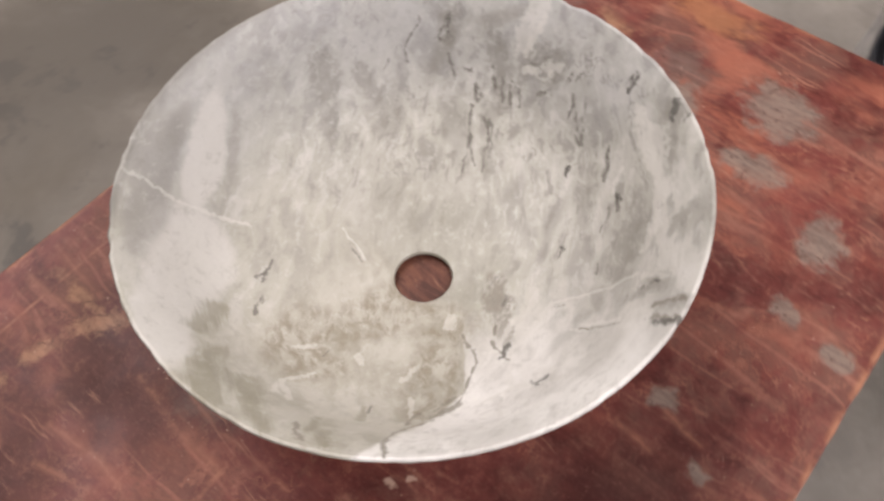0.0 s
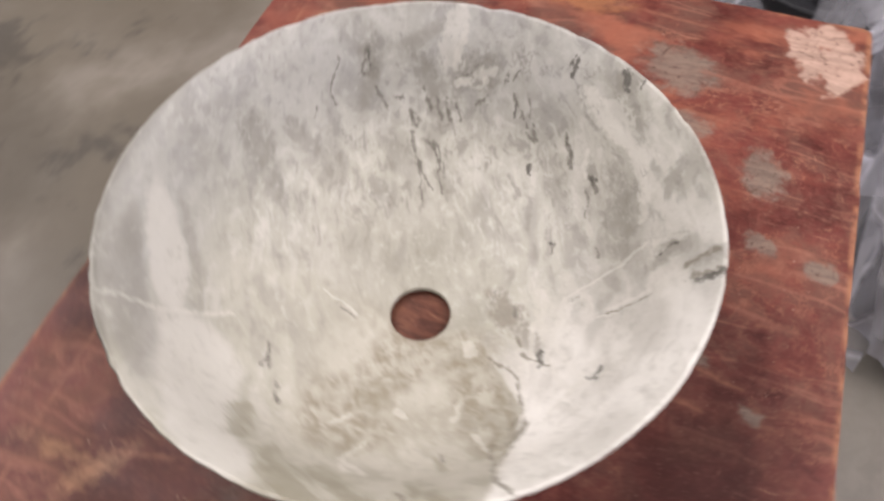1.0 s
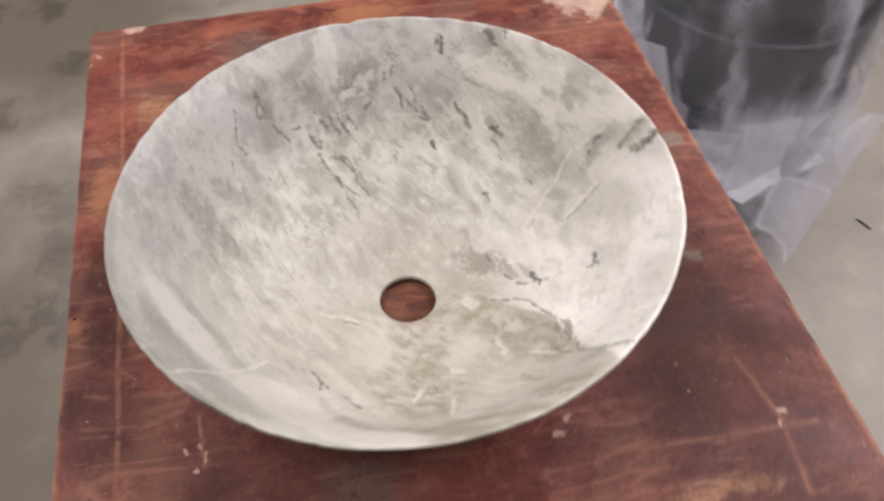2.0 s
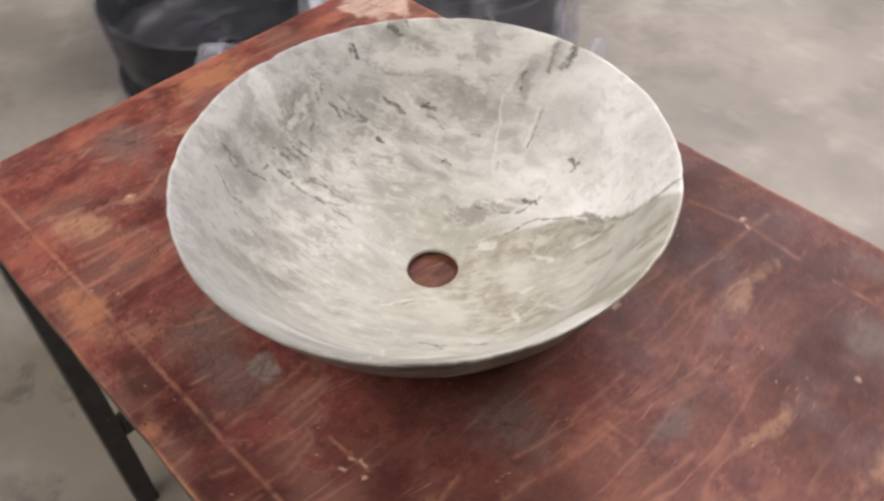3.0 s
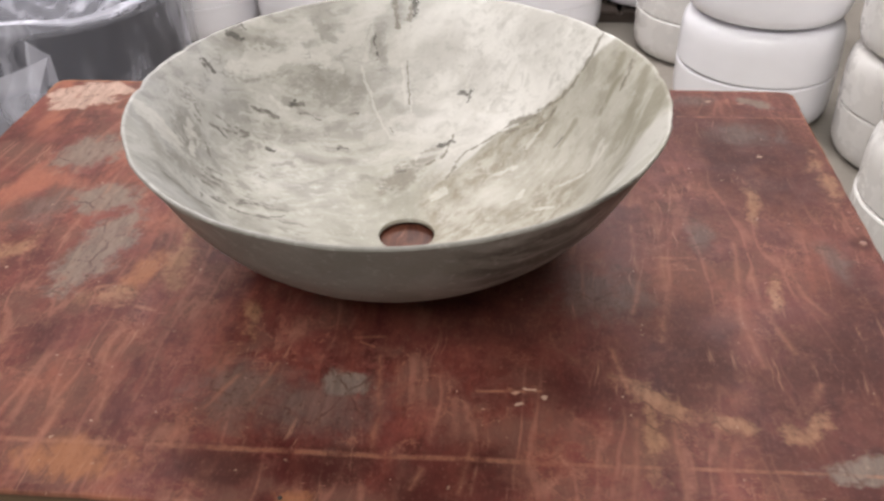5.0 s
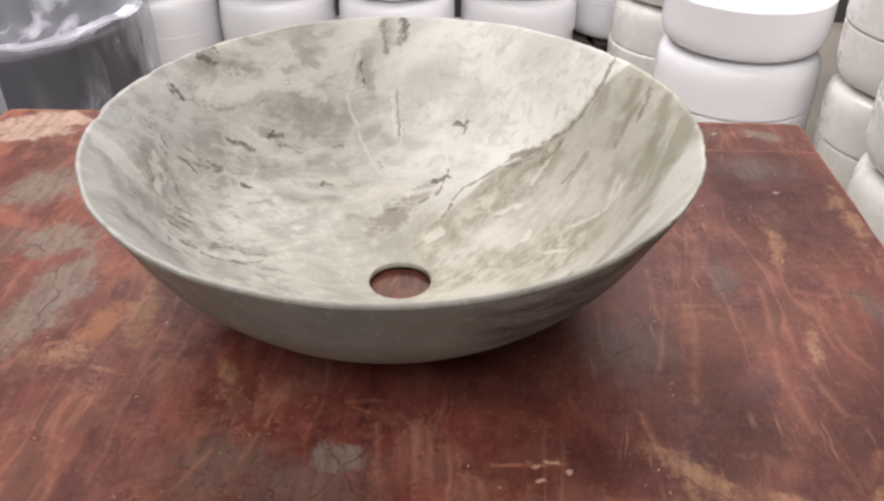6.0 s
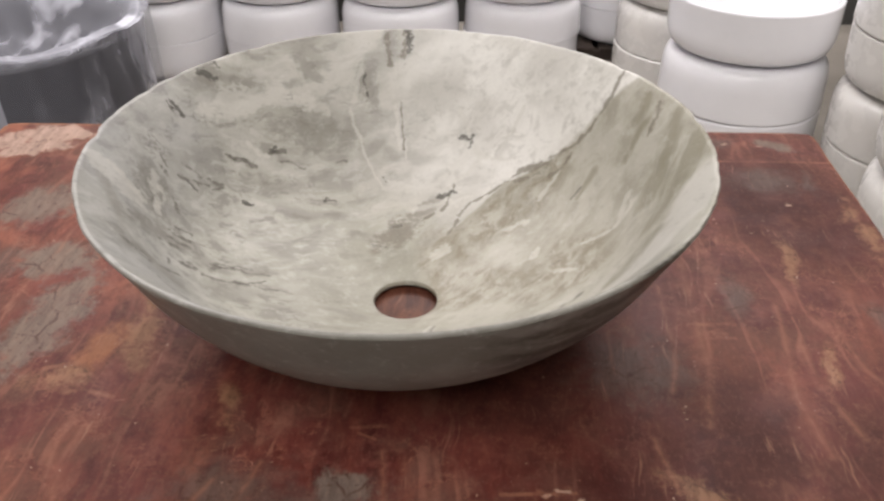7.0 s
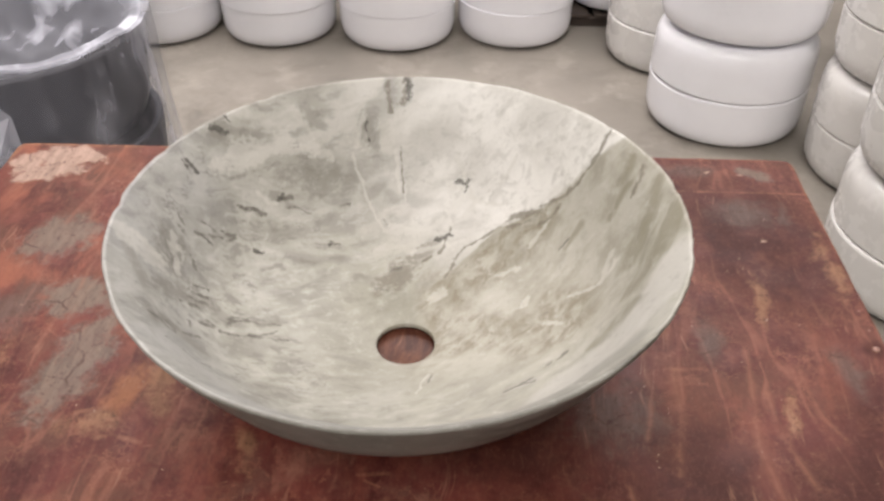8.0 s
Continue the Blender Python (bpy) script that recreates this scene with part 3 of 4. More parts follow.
    arcs = s.math("MAXIMUM", s.strokes(wavy, ARCS_EAST, 0.006), s.strokes(wavy, ARCS_WEST, 0.006))
    c = s.mix(s.math("MULTIPLY", s.math("MULTIPLY", arcs, arcs), s.step(s.noise(p, 30, 6, 0.75), 0.34, 0.64, 0.05, 0.6)), c, (0.4, 0.21, 0.15))
    scratch = s.math("MULTIPLY", s.step(s.noise(s.mapping(s.warped(p, 9, 0.04), (40, 330, 60), 12), 1.0, 3, 0.6), 0.67, 0.74), s.step(s.noise(p, 22, 3, 0.5), 0.5, 0.62))
    scratch = s.math("MAXIMUM", scratch, s.math("MULTIPLY", s.step(s.noise(s.mapping(s.warped(p, 7, 0.05), (260, 11, 60), -4), 1.0, 4, 0.65), 0.58, 0.7), s.step(s.noise(s.mapping(p, shift=(3, 1, 0)), 16, 3, 0.5), 0.5, 0.62)))
    c = s.mix(s.math("MULTIPLY", scratch, 0.45), c, (0.52, 0.32, 0.24))
    chips = s.math("MULTIPLY", s.step(s.noise(p, 190, 2, 0.5), 0.7, 0.76), s.step(s.noise(p, 14, 3, 0.5), 0.45, 0.6))
    c = s.mix(s.math("MULTIPLY", chips, 0.8), c, (0.62, 0.5, 0.42))
    # worn arrises show pale wood
    rim = s.any_of([s.step(y, -0.283, -0.29), s.step(y, 0.318, 0.3235), s.step(x, 0.402, 0.408), s.step(x, -0.458, -0.468)])
    c = s.mix(s.math("MULTIPLY", rim, s.step(s.noise(p, 40, 4, 0.6), 0.38, 0.58, 0, 0.75)), c, (0.5, 0.27, 0.17))
    c = s.mix(1.0, c, (0.7, 0.595, 0.525), "MULTIPLY")
    # plies on the sawn edges
    ply = s.noise(s.mapping(p, (6, 6, 260)), 1.0, 3, 0.5)
    edge_c = s.mix(s.step(ply, 0.4, 0.6), (0.06, 0.038, 0.022), (0.105, 0.07, 0.04))
    c = s.mix(s.step(z, -0.003, -0.005), c, edge_c)
    rough = s.step(patchy, 0.3, 0.7, 0.42, 0.66)
    relief = s.math("ADD", s.math("MULTIPLY", grain, 0.5), s.math("MULTIPLY", s.noise(p, 80, 4, 0.6), 0.6))
    return s.finish(c, rough, s.bump(relief, 0.18, 0.0012), Specular_IOR_Level=0.25)


CEMENT = [(-0.353, 0.148, 0.055, 0.042, 60), (-0.275, 0.16, 0.042, 0.026, 100), (-0.27, -0.02, 0.085, 0.034, 83), (-0.237, 0.245, 0.035, 0.025, 0), (-0.3, 0.06, 0.045, 0.035, 0), (-0.145, 0.3, 0.022, 0.014, 96),
          (0.36, 0.292, 0.03, 0.014, -35), (-0.159, 0.247, 0.022, 0.016, 86), (0.001, 0.256, 0.014, 0.012, 80), (0.33, -0.235, 0.06, 0.016, 0), (-0.036, 0.214, 0.016, 0.014, 0), (-0.025, -0.177, 0.026, 0.014, -11)]
TAN = [(-0.307, -0.148, 0.011, 0.013, 30), (0.193, -0.179, 0.04, 0.02, -37), (0.188, -0.215, 0.012, 0.06, 0), (0.24, -0.2, 0.04, 0.012, -20), (0.29, -0.2, 0.03, 0.014, 40), (-0.3, -0.2, 0.05, 0.03, 60), (0.221, 0.187, 0.075, 0.014, -89), (-0.35, -0.03, 0.05, 0.02, 50),
       (0.313, 0.076, 0.055, 0.012, -94), (0.301, -0.064, 0.04, 0.011, -93), (-0.193, -0.035, 0.07, 0.018, -80), (-0.111, -0.112, 0.032, 0.011, -78), (-0.235, -0.085, 0.04, 0.022, 10), (0.208, -0.187, 0.036, 0.014, 140), (0.392, 0.13, 0.08, 0.016, 88)]
SMUDGES = [(0.256, 0.02, 0.05, 0.018, 92), (0.364, -0.01, 0.016, 0.05, 8), (-0.04, -0.2, 0.08, 0.05, 0), (-0.1, -0.19, 0.05, 0.05, 0), (0.16, -0.06, 0.06, 0.06, 0), (-0.39, -0.1, 0.06, 0.05, 0), (-0.35, 0.04, 0.06, 0.04, 80), (0.33, 0.21, 0.05, 0.04, 0), (0.29, 0.295, 0.05, 0.018, 0), (0.37, 0.21, 0.012, 0.03, 0)]
PLASTER = [(-0.41, 0.265, 0.055, 0.022, 12), (-0.392, 0.3, 0.05, 0.02, -18), (-0.44, 0.285, 0.03, 0.03, 0), (-0.455, -0.235, 0.012, 0.02, 0), (-0.4, 0.284, 0.035, 0.026, 0)]
SPECKS = [(-0.307, -0.148, 0.01, 0.005, 40), (0.34, 0.167, 0.006, 0.004, 0), (0.096, -0.181, 0.006, 0.003, 20), (0.108, -0.178, 0.008, 0.003, 0), (0.31, 0.292, 0.007, 0.004, 0), (0.345, 0.287, 0.006, 0.003, 0),
          (0.147, 0.09, 0.005, 0.012, 20), (0.135, 0.1, 0.004, 0.009, 10), (0.166, 0.266, 0.011, 0.004, 40), (0.176, 0.259, 0.007, 0.004, 0), (-0.415, -0.273, 0.009, 0.004, 30), (0.1, -0.192, 0.008, 0.003, 10), (0.118, -0.185, 0.004, 0.006, 0), (-0.4, -0.28, 0.005, 0.004, 0)]
SCORES = [(-0.46, -0.247, -0.16, -0.244, 1.0), (-0.16, -0.244, 0.13, -0.243, 1.0), (0.13, -0.243, 0.4, -0.24, 0.7), (0.27, 0.253, 0.408, 0.253, 0.7), (0.22, -0.014, 0.246, -0.0125, 1.0), (-0.025, -0.129, -0.003, -0.127, 0.7), (-0.02, -0.134, -0.009, -0.139, 0.5),
          (-0.249, -0.079, -0.227, -0.072, 0.9), (-0.241, -0.088, -0.214, -0.084, 0.9), (-0.207, -0.102, -0.19, -0.107, 0.9), (0.093, -0.178, 0.097, -0.182, 0.9), (0.104, -0.179, 0.111, -0.176, 1.1), (0.07, -0.181, 0.115, -0.179, 0.7)]
ARCS_EAST = [
    (0.199, 0.033, 0.198, -0.04, 0.8), (0.198, -0.04, 0.188, -0.09, 0.9), (0.222, 0.07, 0.219, -0.012, 1.3), (0.219, -0.012, 0.216, -0.071, 1.3), (0.216, -0.071, 0.206, -0.121, 1.2),
    (0.283, 0.012, 0.276, -0.05, 1.0), (0.276, -0.05, 0.27, -0.092, 1.0), (0.27, -0.092, 0.277, -0.144, 1.0), (0.29, -0.037, 0.291, -0.086, 1.0), (0.291, -0.086, 0.302, -0.129, 1.0),
    (0.322, -0.005, 0.327, -0.061, 0.8), (0.327, -0.061, 0.338, -0.085, 0.8), (0.311, -0.16, 0.296, -0.187, 1.0), (0.203, -0.205, 0.203, -0.27, 1.0), (0.169, -0.133, 0.176, -0.175, 0.8),
    (0.152, -0.071, 0.155, -0.015, 0.7), (0.179, -0.201, 0.171, -0.273, 0.9), (0.212, 0.206, 0.201, 0.068, 0.9), (0.172, 0.142, 0.181, 0.29, 0.9),
]
ARCS_WEST = [
    (-0.219, -0.24, -0.222, -0.19, 0.9), (-0.187, -0.235, -0.2, -0.172, 1.0), (-0.118, -0.209, -0.103, -0.174, 0.8), (0.004, -0.245, 0.004, -0.2, 1.1), (0.004, -0.2, -0.004, -0.148, 0.9),
    (0.032, -0.268, 0.039, -0.252, 0.8), (0.064, -0.271, 0.069, -0.23, 0.8), (-0.205, -0.179, -0.21, -0.15, 0.8), (-0.089, -0.197, -0.077, -0.16, 0.8), (0.006, 0.186, 0.01, 0.224, 1.0),
    (-0.024, 0.217, -0.017, 0.251, 0.9), (-0.166, 0.264, -0.147, 0.32, 0.9), (-0.078, 0.255, -0.08, 0.287, 0.8), (-0.299, 0.126, -0.292, 0.202, 1.2), (-0.304, 0.063, -0.305, 0.122, 1.1),
    (-0.41, -0.1, -0.4, 0.05, 0.9), (-0.43, 0.08, -0.42, 0.2, 0.8), (0.116, 0.253, 0.172, 0.265, 0.9), (0.172, 0.265, 0.232, 0.257, 1.0), (-0.17, -0.285, -0.155, -0.24, 0.8),
]


def glaze(name, tone, rough=0.08):
    s = Shade(name)
    p = s.place
    c = s.mix(s.step(s.noise(p, 6, 4, 0.6), 0.3, 0.7), tuple(0.95 * v for v in tone), tone)
    c = s.mix(s.math("MULTIPLY", s.step(s.noise(p, 28, 5, 0.7), 0.58, 0.72), 0.08), c, tuple(0.75 * v for v in tone))
    return s.finish(c, s.step(s.noise(p, 18, 4, 0.6), 0.3, 0.7, rough, rough + 0.14), s.bump(s.noise(p, 9, 2, 0.5), 0.04, 0.004))


def dark_glaze(name, tone):
    s = Shade(name)
    p = s.place
    c = s.mix(s.step(s.noise(p, 9, 5, 0.6), 0.3, 0.7), tuple(0.6 * v for v in tone), tuple(1.4 * v for v in tone))
    return s.finish(c, s.step(s.noise(p, 30, 4, 0.6), 0.3, 0.7, 0.35, 0.6), Specular_IOR_Level=0.3)


def steel_paint():
    s = Shade("dark_painted_steel")
    p = s.place
    c = s.mix(s.step(s.noise(p, 20, 5, 0.65), 0.4, 0.65), (0.016, 0.017, 0.016), (0.036, 0.034, 0.03))
    c = s.mix(s.step(s.noise(p, 55, 5, 0.7), 0.62, 0.72, 0, 0.7), c, (0.16, 0.085, 0.045))
    return s.finish(c, 0.55, s.bump(s.noise(p, 120, 3, 0.6), 0.15, 0.001))


def bare_wood(name, tone):
    s = Shade(name)
    p = s.mapping(s.place, (6, 90, 90))
    c = s.mix(s.step(s.noise(p, 1.0, 5, 0.6), 0.35, 0.65), tuple(0.55 * v for v in tone), tone)
    return s.finish(c, 0.8, s.bump(s.noise(p, 1.0, 5, 0.6), 0.3, 0.002))


def wall_paint(name, tone):
    s = Shade(name)
    p = s.place
    c = s.mix(s.step(s.noise(p, 1.1, 6, 0.6), 0.3, 0.7), tuple(0.85 * v for v in tone), tone)
    c = s.mix(s.step(s.noise(p, 14, 6, 0.7), 0.55, 0.7, 0, 0.25), c, tuple(0.7 * v for v in tone))
    return s.finish(c, 0.85, s.bump(s.noise(p, 60, 4, 0.6), 0.15, 0.002))


def film_material(name, amount, mouth):
    """Thin milky packing film: mostly seen through, creased into flat facets with bright folds, whitish where it gathers."""
    s = Shade(name)
    p = s.place
    t = s.tree
    clear = t.nodes.new("ShaderNodeBsdfTransparent")
    clear.inputs[0].default_value = (0.97, 0.975, 0.98, 1)
    bent = s.mapping(s.warped(p, 5, 0.06), (1, 1, 0.5))
    cell = t.nodes.new("ShaderNodeTexVoronoi")
    s.put(cell.inputs["Vector"], bent)
    cell.inputs["Scale"].default_value = 7
    shade = t.nodes.new("ShaderNodeSeparateColor")
    s.put(shade.inputs[0], cell.outputs["Color"])
    crease = s.step(s.cells(bent, 7, "DISTANCE_TO_EDGE"), 0.05, 0.0)
    folds = s.noise(s.mapping(s.warped(s.warped(p, 4, 0.08), 16, 0.03), (15, 15, 2.6)), 1.0, 3, 0.55)
    px, py, pz = s.split(p)
    span = s.math("SQRT", s.math("ADD", s.math("MULTIPLY", px, px), s.math("MULTIPLY", py, py)))
    loose = s.math("MAXIMUM", s.step(pz, 0.42, 0.32), s.step(span, 0.25, 0.3))
    brim = s.math("MULTIPLY", s.step(span, 0.15, 0.19), mouth)
    gathered = s.math("ADD", s.math("MULTIPLY", loose, 0.06), s.math("MULTIPLY", s.step(span, 0.206, 0.201), s.math("MULTIPLY_ADD", s.math("MULTIPLY", brim, s.step(folds, 0.4, 0.6, 0.35, 1.0)), 1.0, 0.2 * mouth)))
    gathered = s.math("ADD", gathered, s.math("MULTIPLY", s.step(pz, 0.645, 0.662, 0.0, 0.4 * mouth), s.step(span, 0.195, 0.204)))
    wisps = s.math("MULTIPLY", s.step(folds, 0.46, 0.7, 0.0, 0.45), s.math("MULTIPLY_ADD", loose, -0.75, 1.0))
    milk = s.math("ADD", gathered, s.math("ADD", wisps, 0.13))
    gate = s.step(s.noise(p, 11, 3, 0.6), 0.4, 0.6, 0.1, 1.0)
    facets = s.math("ADD", s.step(shade.outputs[0], 0.25, 0.95, 0.0, 0.5), s.math("MULTIPLY", gate, s.math("MULTIPLY", crease, 0.35)))
    milk = s.math("ADD", milk, s.math("MULTIPLY", facets, loose), clamp=True)
    s.finish((0.68, 0.68, 0.76), 0.75, s.bump(s.math("ADD", folds, s.math("MULTIPLY", s.math("MULTIPLY", shade.outputs[1], loose), 0.25)), 0.25, 0.02), Specular_IOR_Level=0.06)
    mixer = t.nodes.new("ShaderNodeMixShader")
    t.links.new(s.math("MULTIPLY", milk, amount), mixer.inputs[0])
    t.links.new(clear.outputs[0], mixer.inputs[1])
    t.links.new(s.bsdf.outputs[0], mixer.inputs[2])
    t.links.new(mixer.outputs[0], t.nodes["Material Output"].inputs[0])
    return s.material


STONE, PLY, STEEL = marble_material(), plywood_film(), steel_paint()
FLOOR_MAT, WALL_MAT, BACKING_MAT = concrete("floor_concrete", (0.268, 0.24, 0.208), 0.0), wall_paint("wall_paint", (0.3, 0.292, 0.28)), wall_paint("dark_backing_paint", (0.06, 0.058, 0.055))
WHITE, CREAM = glaze("white_glaze", (0.89, 0.885, 0.92)), glaze("cream_glaze", (0.72, 0.7, 0.675), 0.2)
GREY_CERAMIC, BLACK_CERAMIC = dark_glaze("dark_grey_ceramic", (0.021, 0.021, 0.027)), dark_glaze("black_ceramic", (0.012, 0.012, 0.014))
FILM, THIN_FILM = film_material("packing_film", 1.0, 0.4), film_material("thin_packing_film", 0.08, 0.0)
FOLDED_FILM = film_material("folded_packing_film", 1.75, 0.0)
PALLET_WOOD = bare_wood("dark_pallet_wood", (0.07, 0.05, 0.04))
BRIGHT = Shade("bright_steel").finish((0.34, 0.2, 0.16), 0.5, Metallic=0.2)


# ---- mesh helpers ----
def mesh_object(name, bm, material, parent=None, smooth=False):
    me = bpy.data.meshes.new(name)
    bm.normal_update()
    bm.to_mesh(me)
    bm.free()
    me.materials.append(material)
    if smooth:
        for f in me.polygons:
            f.use_smooth = True
    ob = new(name, me)
    ob.parent = parent
    return ob


def part(name, bm, material, parent, label="", smooth=False):
    ob = mesh_object(name, bm, material, parent, smooth)
    return tagged(ob, label) if label else ob


def box(bm, x0, x1, y0, y1, z0, z1, bevel=0.0):
    vs = [bm.verts.new((x, y, z)) for z in (z0, z1) for x, y in ((x0, y0), (x1, y0), (x1, y1), (x0, y1))]
    fs = [(3, 2, 1, 0), (4, 5, 6, 7), (0, 1, 5, 4), (1, 2, 6, 5), (2, 3, 7, 6), (3, 0, 4, 7)]
    faces = [bm.faces.new([vs[i] for i in f]) for f in fs]
    if bevel:
        es = list({e for f in faces for e in f.edges})
        bmesh.ops.bevel(bm, geom=es, offset=bevel, segments=2, affect="EDGES", profile=0.6)
    return bm


def lathe(profile, steps=96, closed=True, wobble=0.0):
    """A turned body from (radius, height) pairs; closed joins the last pair to the first."""
    bm = bmesh.new()
    rings = []
    for k, (r, z) in enumerate(profile):
        ring = []
        for i in range(steps):
            a = 2 * math.pi * i / steps
            q = r + wobble * noise.noise(Vector((math.cos(a) * 2, math.sin(a) * 2, z * 12)))
            ring.append(bm.verts.new((q * math.cos(a), q * math.sin(a), z)))
        rings.append(ring)
    pairs = list(zip(rings, rings[1:])) + ([(rings[-1], rings[0])] if closed else [])
    for lo, hi in pairs:
        for i in range(steps):
            j = (i + 1) % steps
            bm.faces.new((lo[i], lo[j], hi[j], hi[i]))
    return bm


def curve_through(points, steps):
    """A smooth line through (radius, height) pairs."""
    pts = [points[0], *points, points[-1]]
    out = []
    for i in range(1, len(pts) - 2):
        p0, p1, p2, p3 = pts[i - 1:i + 3]
        for k in range(steps):
            u = k / steps
            out.append(tuple(0.5 * (2 * b + (c - a) * u + (2 * a - 5 * b + 4 * c - d) * u * u + (3 * b - a - 3 * c + d) * u ** 3) for a, b, c, d in zip(p0, p1, p2, p3)))
    return out + [points[-1]]


# ---- structure ----
def slab(name, x0, x1, y0, y1, z0, z1, material, label, category):
    return tagged(mesh_object(name, box(bmesh.new(), x0, x1, y0, y1, z0, z1), material), label, category, kind="structure")


EAST, WEST, NORTH, SOUTH, BACKING = 4.2, -4.0, 6.0, -5.0, 2.72
slab("floor", WEST - 0.2, EAST + 0.2, SOUTH - 6.0, NORTH + 0.2, -0.15, 0.0, FLOOR_MAT, "bare stained grey concrete workshop floor", "floor")
# added dark panel: stands in for the deep shade between the basins
slab("dark_backing", -2.6, EAST, BACKING, BACKING + 0.1, 0.0, 1.0, BACKING_MAT, "low dark panel added behind the stacked basins to darken their gaps", "wall")
slab("wall_north", WEST - 0.2, EAST + 0.2, NORTH, NORTH + 0.2, 0.0, ADDED_ROOF, WALL_MAT, "plain pale plastered workshop wall", "wall")
slab("wall_east", EAST, EAST + 0.2, SOUTH, NORTH, 0.0, ROOF, WALL_MAT, "plain pale plastered workshop wall", "wall")
slab("wall_south", -1.4, EAST + 0.2, SOUTH - 0.2, SOUTH, 0.0, ROOF, WALL_MAT, "plain pale plastered wall beside the open door", "wall")
slab("wall_south_lintel", WEST - 0.2, -1.4, SOUTH - 0.2, SOUTH, 3.4, ROOF, WALL_MAT, "plain pale plastered wall over the open door", "wall")
slab("wall_west", WEST - 0.2, WEST, SOUTH - 0.2, NORTH, 0.0, ROOF, WALL_MAT, "plain pale plastered workshop wall", "wall")


def ceiling(name, y0, y1, height, hole, label):
    """Unseen roof slab with an opening for its added light."""
    bm = bmesh.new()
    xs, ys = (WEST - 0.2, hole[0], hole[1], EAST + 0.2), (y0, hole[2], hole[3], y1)
    for i in range(3):
        for k in range(3):
            if (i, k) != (1, 1):
                box(bm, xs[i], xs[i + 1], ys[k], ys[k + 1], height, height + 0.15)
    return tagged(mesh_object(name, bm, WALL_MAT), label, "ceiling", kind="structure")


ceiling("ceiling", SOUTH - 0.2, 1.3, ROOF, (-2.0, 1.4, -4.3, -1.3), "unseen pale roof opened for the added roof light")
# low roof and upstand are added, only to hold the fill lamp nearer
ceiling("added_low_ceiling", 1.45, NORTH + 0.2, ADDED_ROOF, (-1.8, 1.6, 1.5, 3.1), "unseen lower roof added to carry the fill light over the basins")
slab("added_upstand", WEST - 0.2, EAST + 0.2, 1.3, 1.45, ADDED_ROOF, ROOF + 0.15, WALL_MAT, "plain pale upstand joining the added low roof to the main one", "wall")


# ---- the bench ----
def bench():
    root = tagged(new("work_table"), "worn red-brown film-faced plywood bench on a dark steel frame", "table")
    root.location = (0, 0, TOP)
    bm = bmesh.new()
    # outline with slightly chewed edges
    corners = [(-0.463, -0.284), (0.4, -0.293), (0.4095, 0.3235), (-0.469, 0.327)]
    ring = []
    for (ax, ay), (bx, by) in zip(corners, corners[1:] + corners[:1]):
        n = 60
        for k in range(n):
            u = k / n
            q = Vector((ax + (bx - ax) * u, ay + (by - ay) * u, 0))
            inward = Vector((-q.x, -q.y, 0)).normalized()
            chew = 0.0012 * noise.noise(q * 35) + 0.0035 * max(0.0, noise.noise(q * 14 + Vector((7, 3, 1))) - 0.25)
            if k == 0:
                chew += 0.004
            ring.append(q + inward * (chew + 0.0005))
    def loop(z, inset):
        return [bm.verts.new((q.x - inset * (1 if q.x > 0 else -1), q.y - inset * (1 if q.y > 0 else -1), z)) for q in ring]
    levels = [loop(-0.018, 0.0), loop(-0.002, 0.0), loop(-0.0006, 0.0006), loop(0.0, 0.002)]
    for lo, hi in zip(levels, levels[1:]):
        for i in range(len(ring)):
            j = (i + 1) % len(ring)
            bm.faces.new((lo[i], lo[j], hi[j], hi[i]))
    bm.faces.new(levels[-1])
    bm.faces.new(levels[0][::-1])
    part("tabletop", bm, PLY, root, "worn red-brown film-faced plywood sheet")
    def tube(name, x0, x1, y0, y1, z0, z1):
        return part(name, box(bmesh.new(), x0, x1, y0, y1, z0, z1, 0.003), STEEL, root)
    for y in (-0.262, 0.292):
        tube("rail", -0.45, 0.385, y - 0.015, y + 0.015, -0.064, -0.0185)
    for x in (-0.435, 0.37):
        tube("rail", x - 0.015, x + 0.015, -0.246, 0.276, -0.064, -0.0185)
        tube("stretcher", x - 0.012, x + 0.012, -0.246, 0.276, -0.49, -0.46)
        for y in (-0.262, 0.292):
            tube("leg", x - 0.016, x + 0.016, y - 0.016, y + 0.016, -TOP, -0.0645)
    # one nail head, and a dark disc in place of a tiny hole
    for x, y, r, material, label in ((0.394, 0.0165, 0.003, BRIGHT, "bright round nail head"), (-0.047, -0.281, 0.0014, STEEL, "small dark disc standing in for a hole in the board")):
        b = lathe([(0.0002, 0.0014), (r * 0.6, 0.0012), (r, 0.0006), (r, -0.001)], 12, False)
        ob = part("nail_or_hole_dot", b, material, root, label, True)
        ob.location = (x, y, 0.0001)
    return root


bench()

# ---- the stone basin ----
INNER = [(0.0248, 0.0075), (0.045, 0.015), (0.07, 0.025), (0.1, 0.037), (0.13, 0.0535), (0.15, 0.0695), (0.167, 0.0905), (0.18, 0.1105), (0.193, 0.1285), (0.2058, 0.142)]
OUTER = [(0.2091, 0.1405), (0.206, 0.1345), (0.198, 0.1195), (0.188, 0.1005), (0.1755, 0.081), (0.1585, 0.061), (0.135, 0.041), (0.108, 0.0225), (0.08, 0.008), (0.06, 0.0015), (0.05, 0.0)]


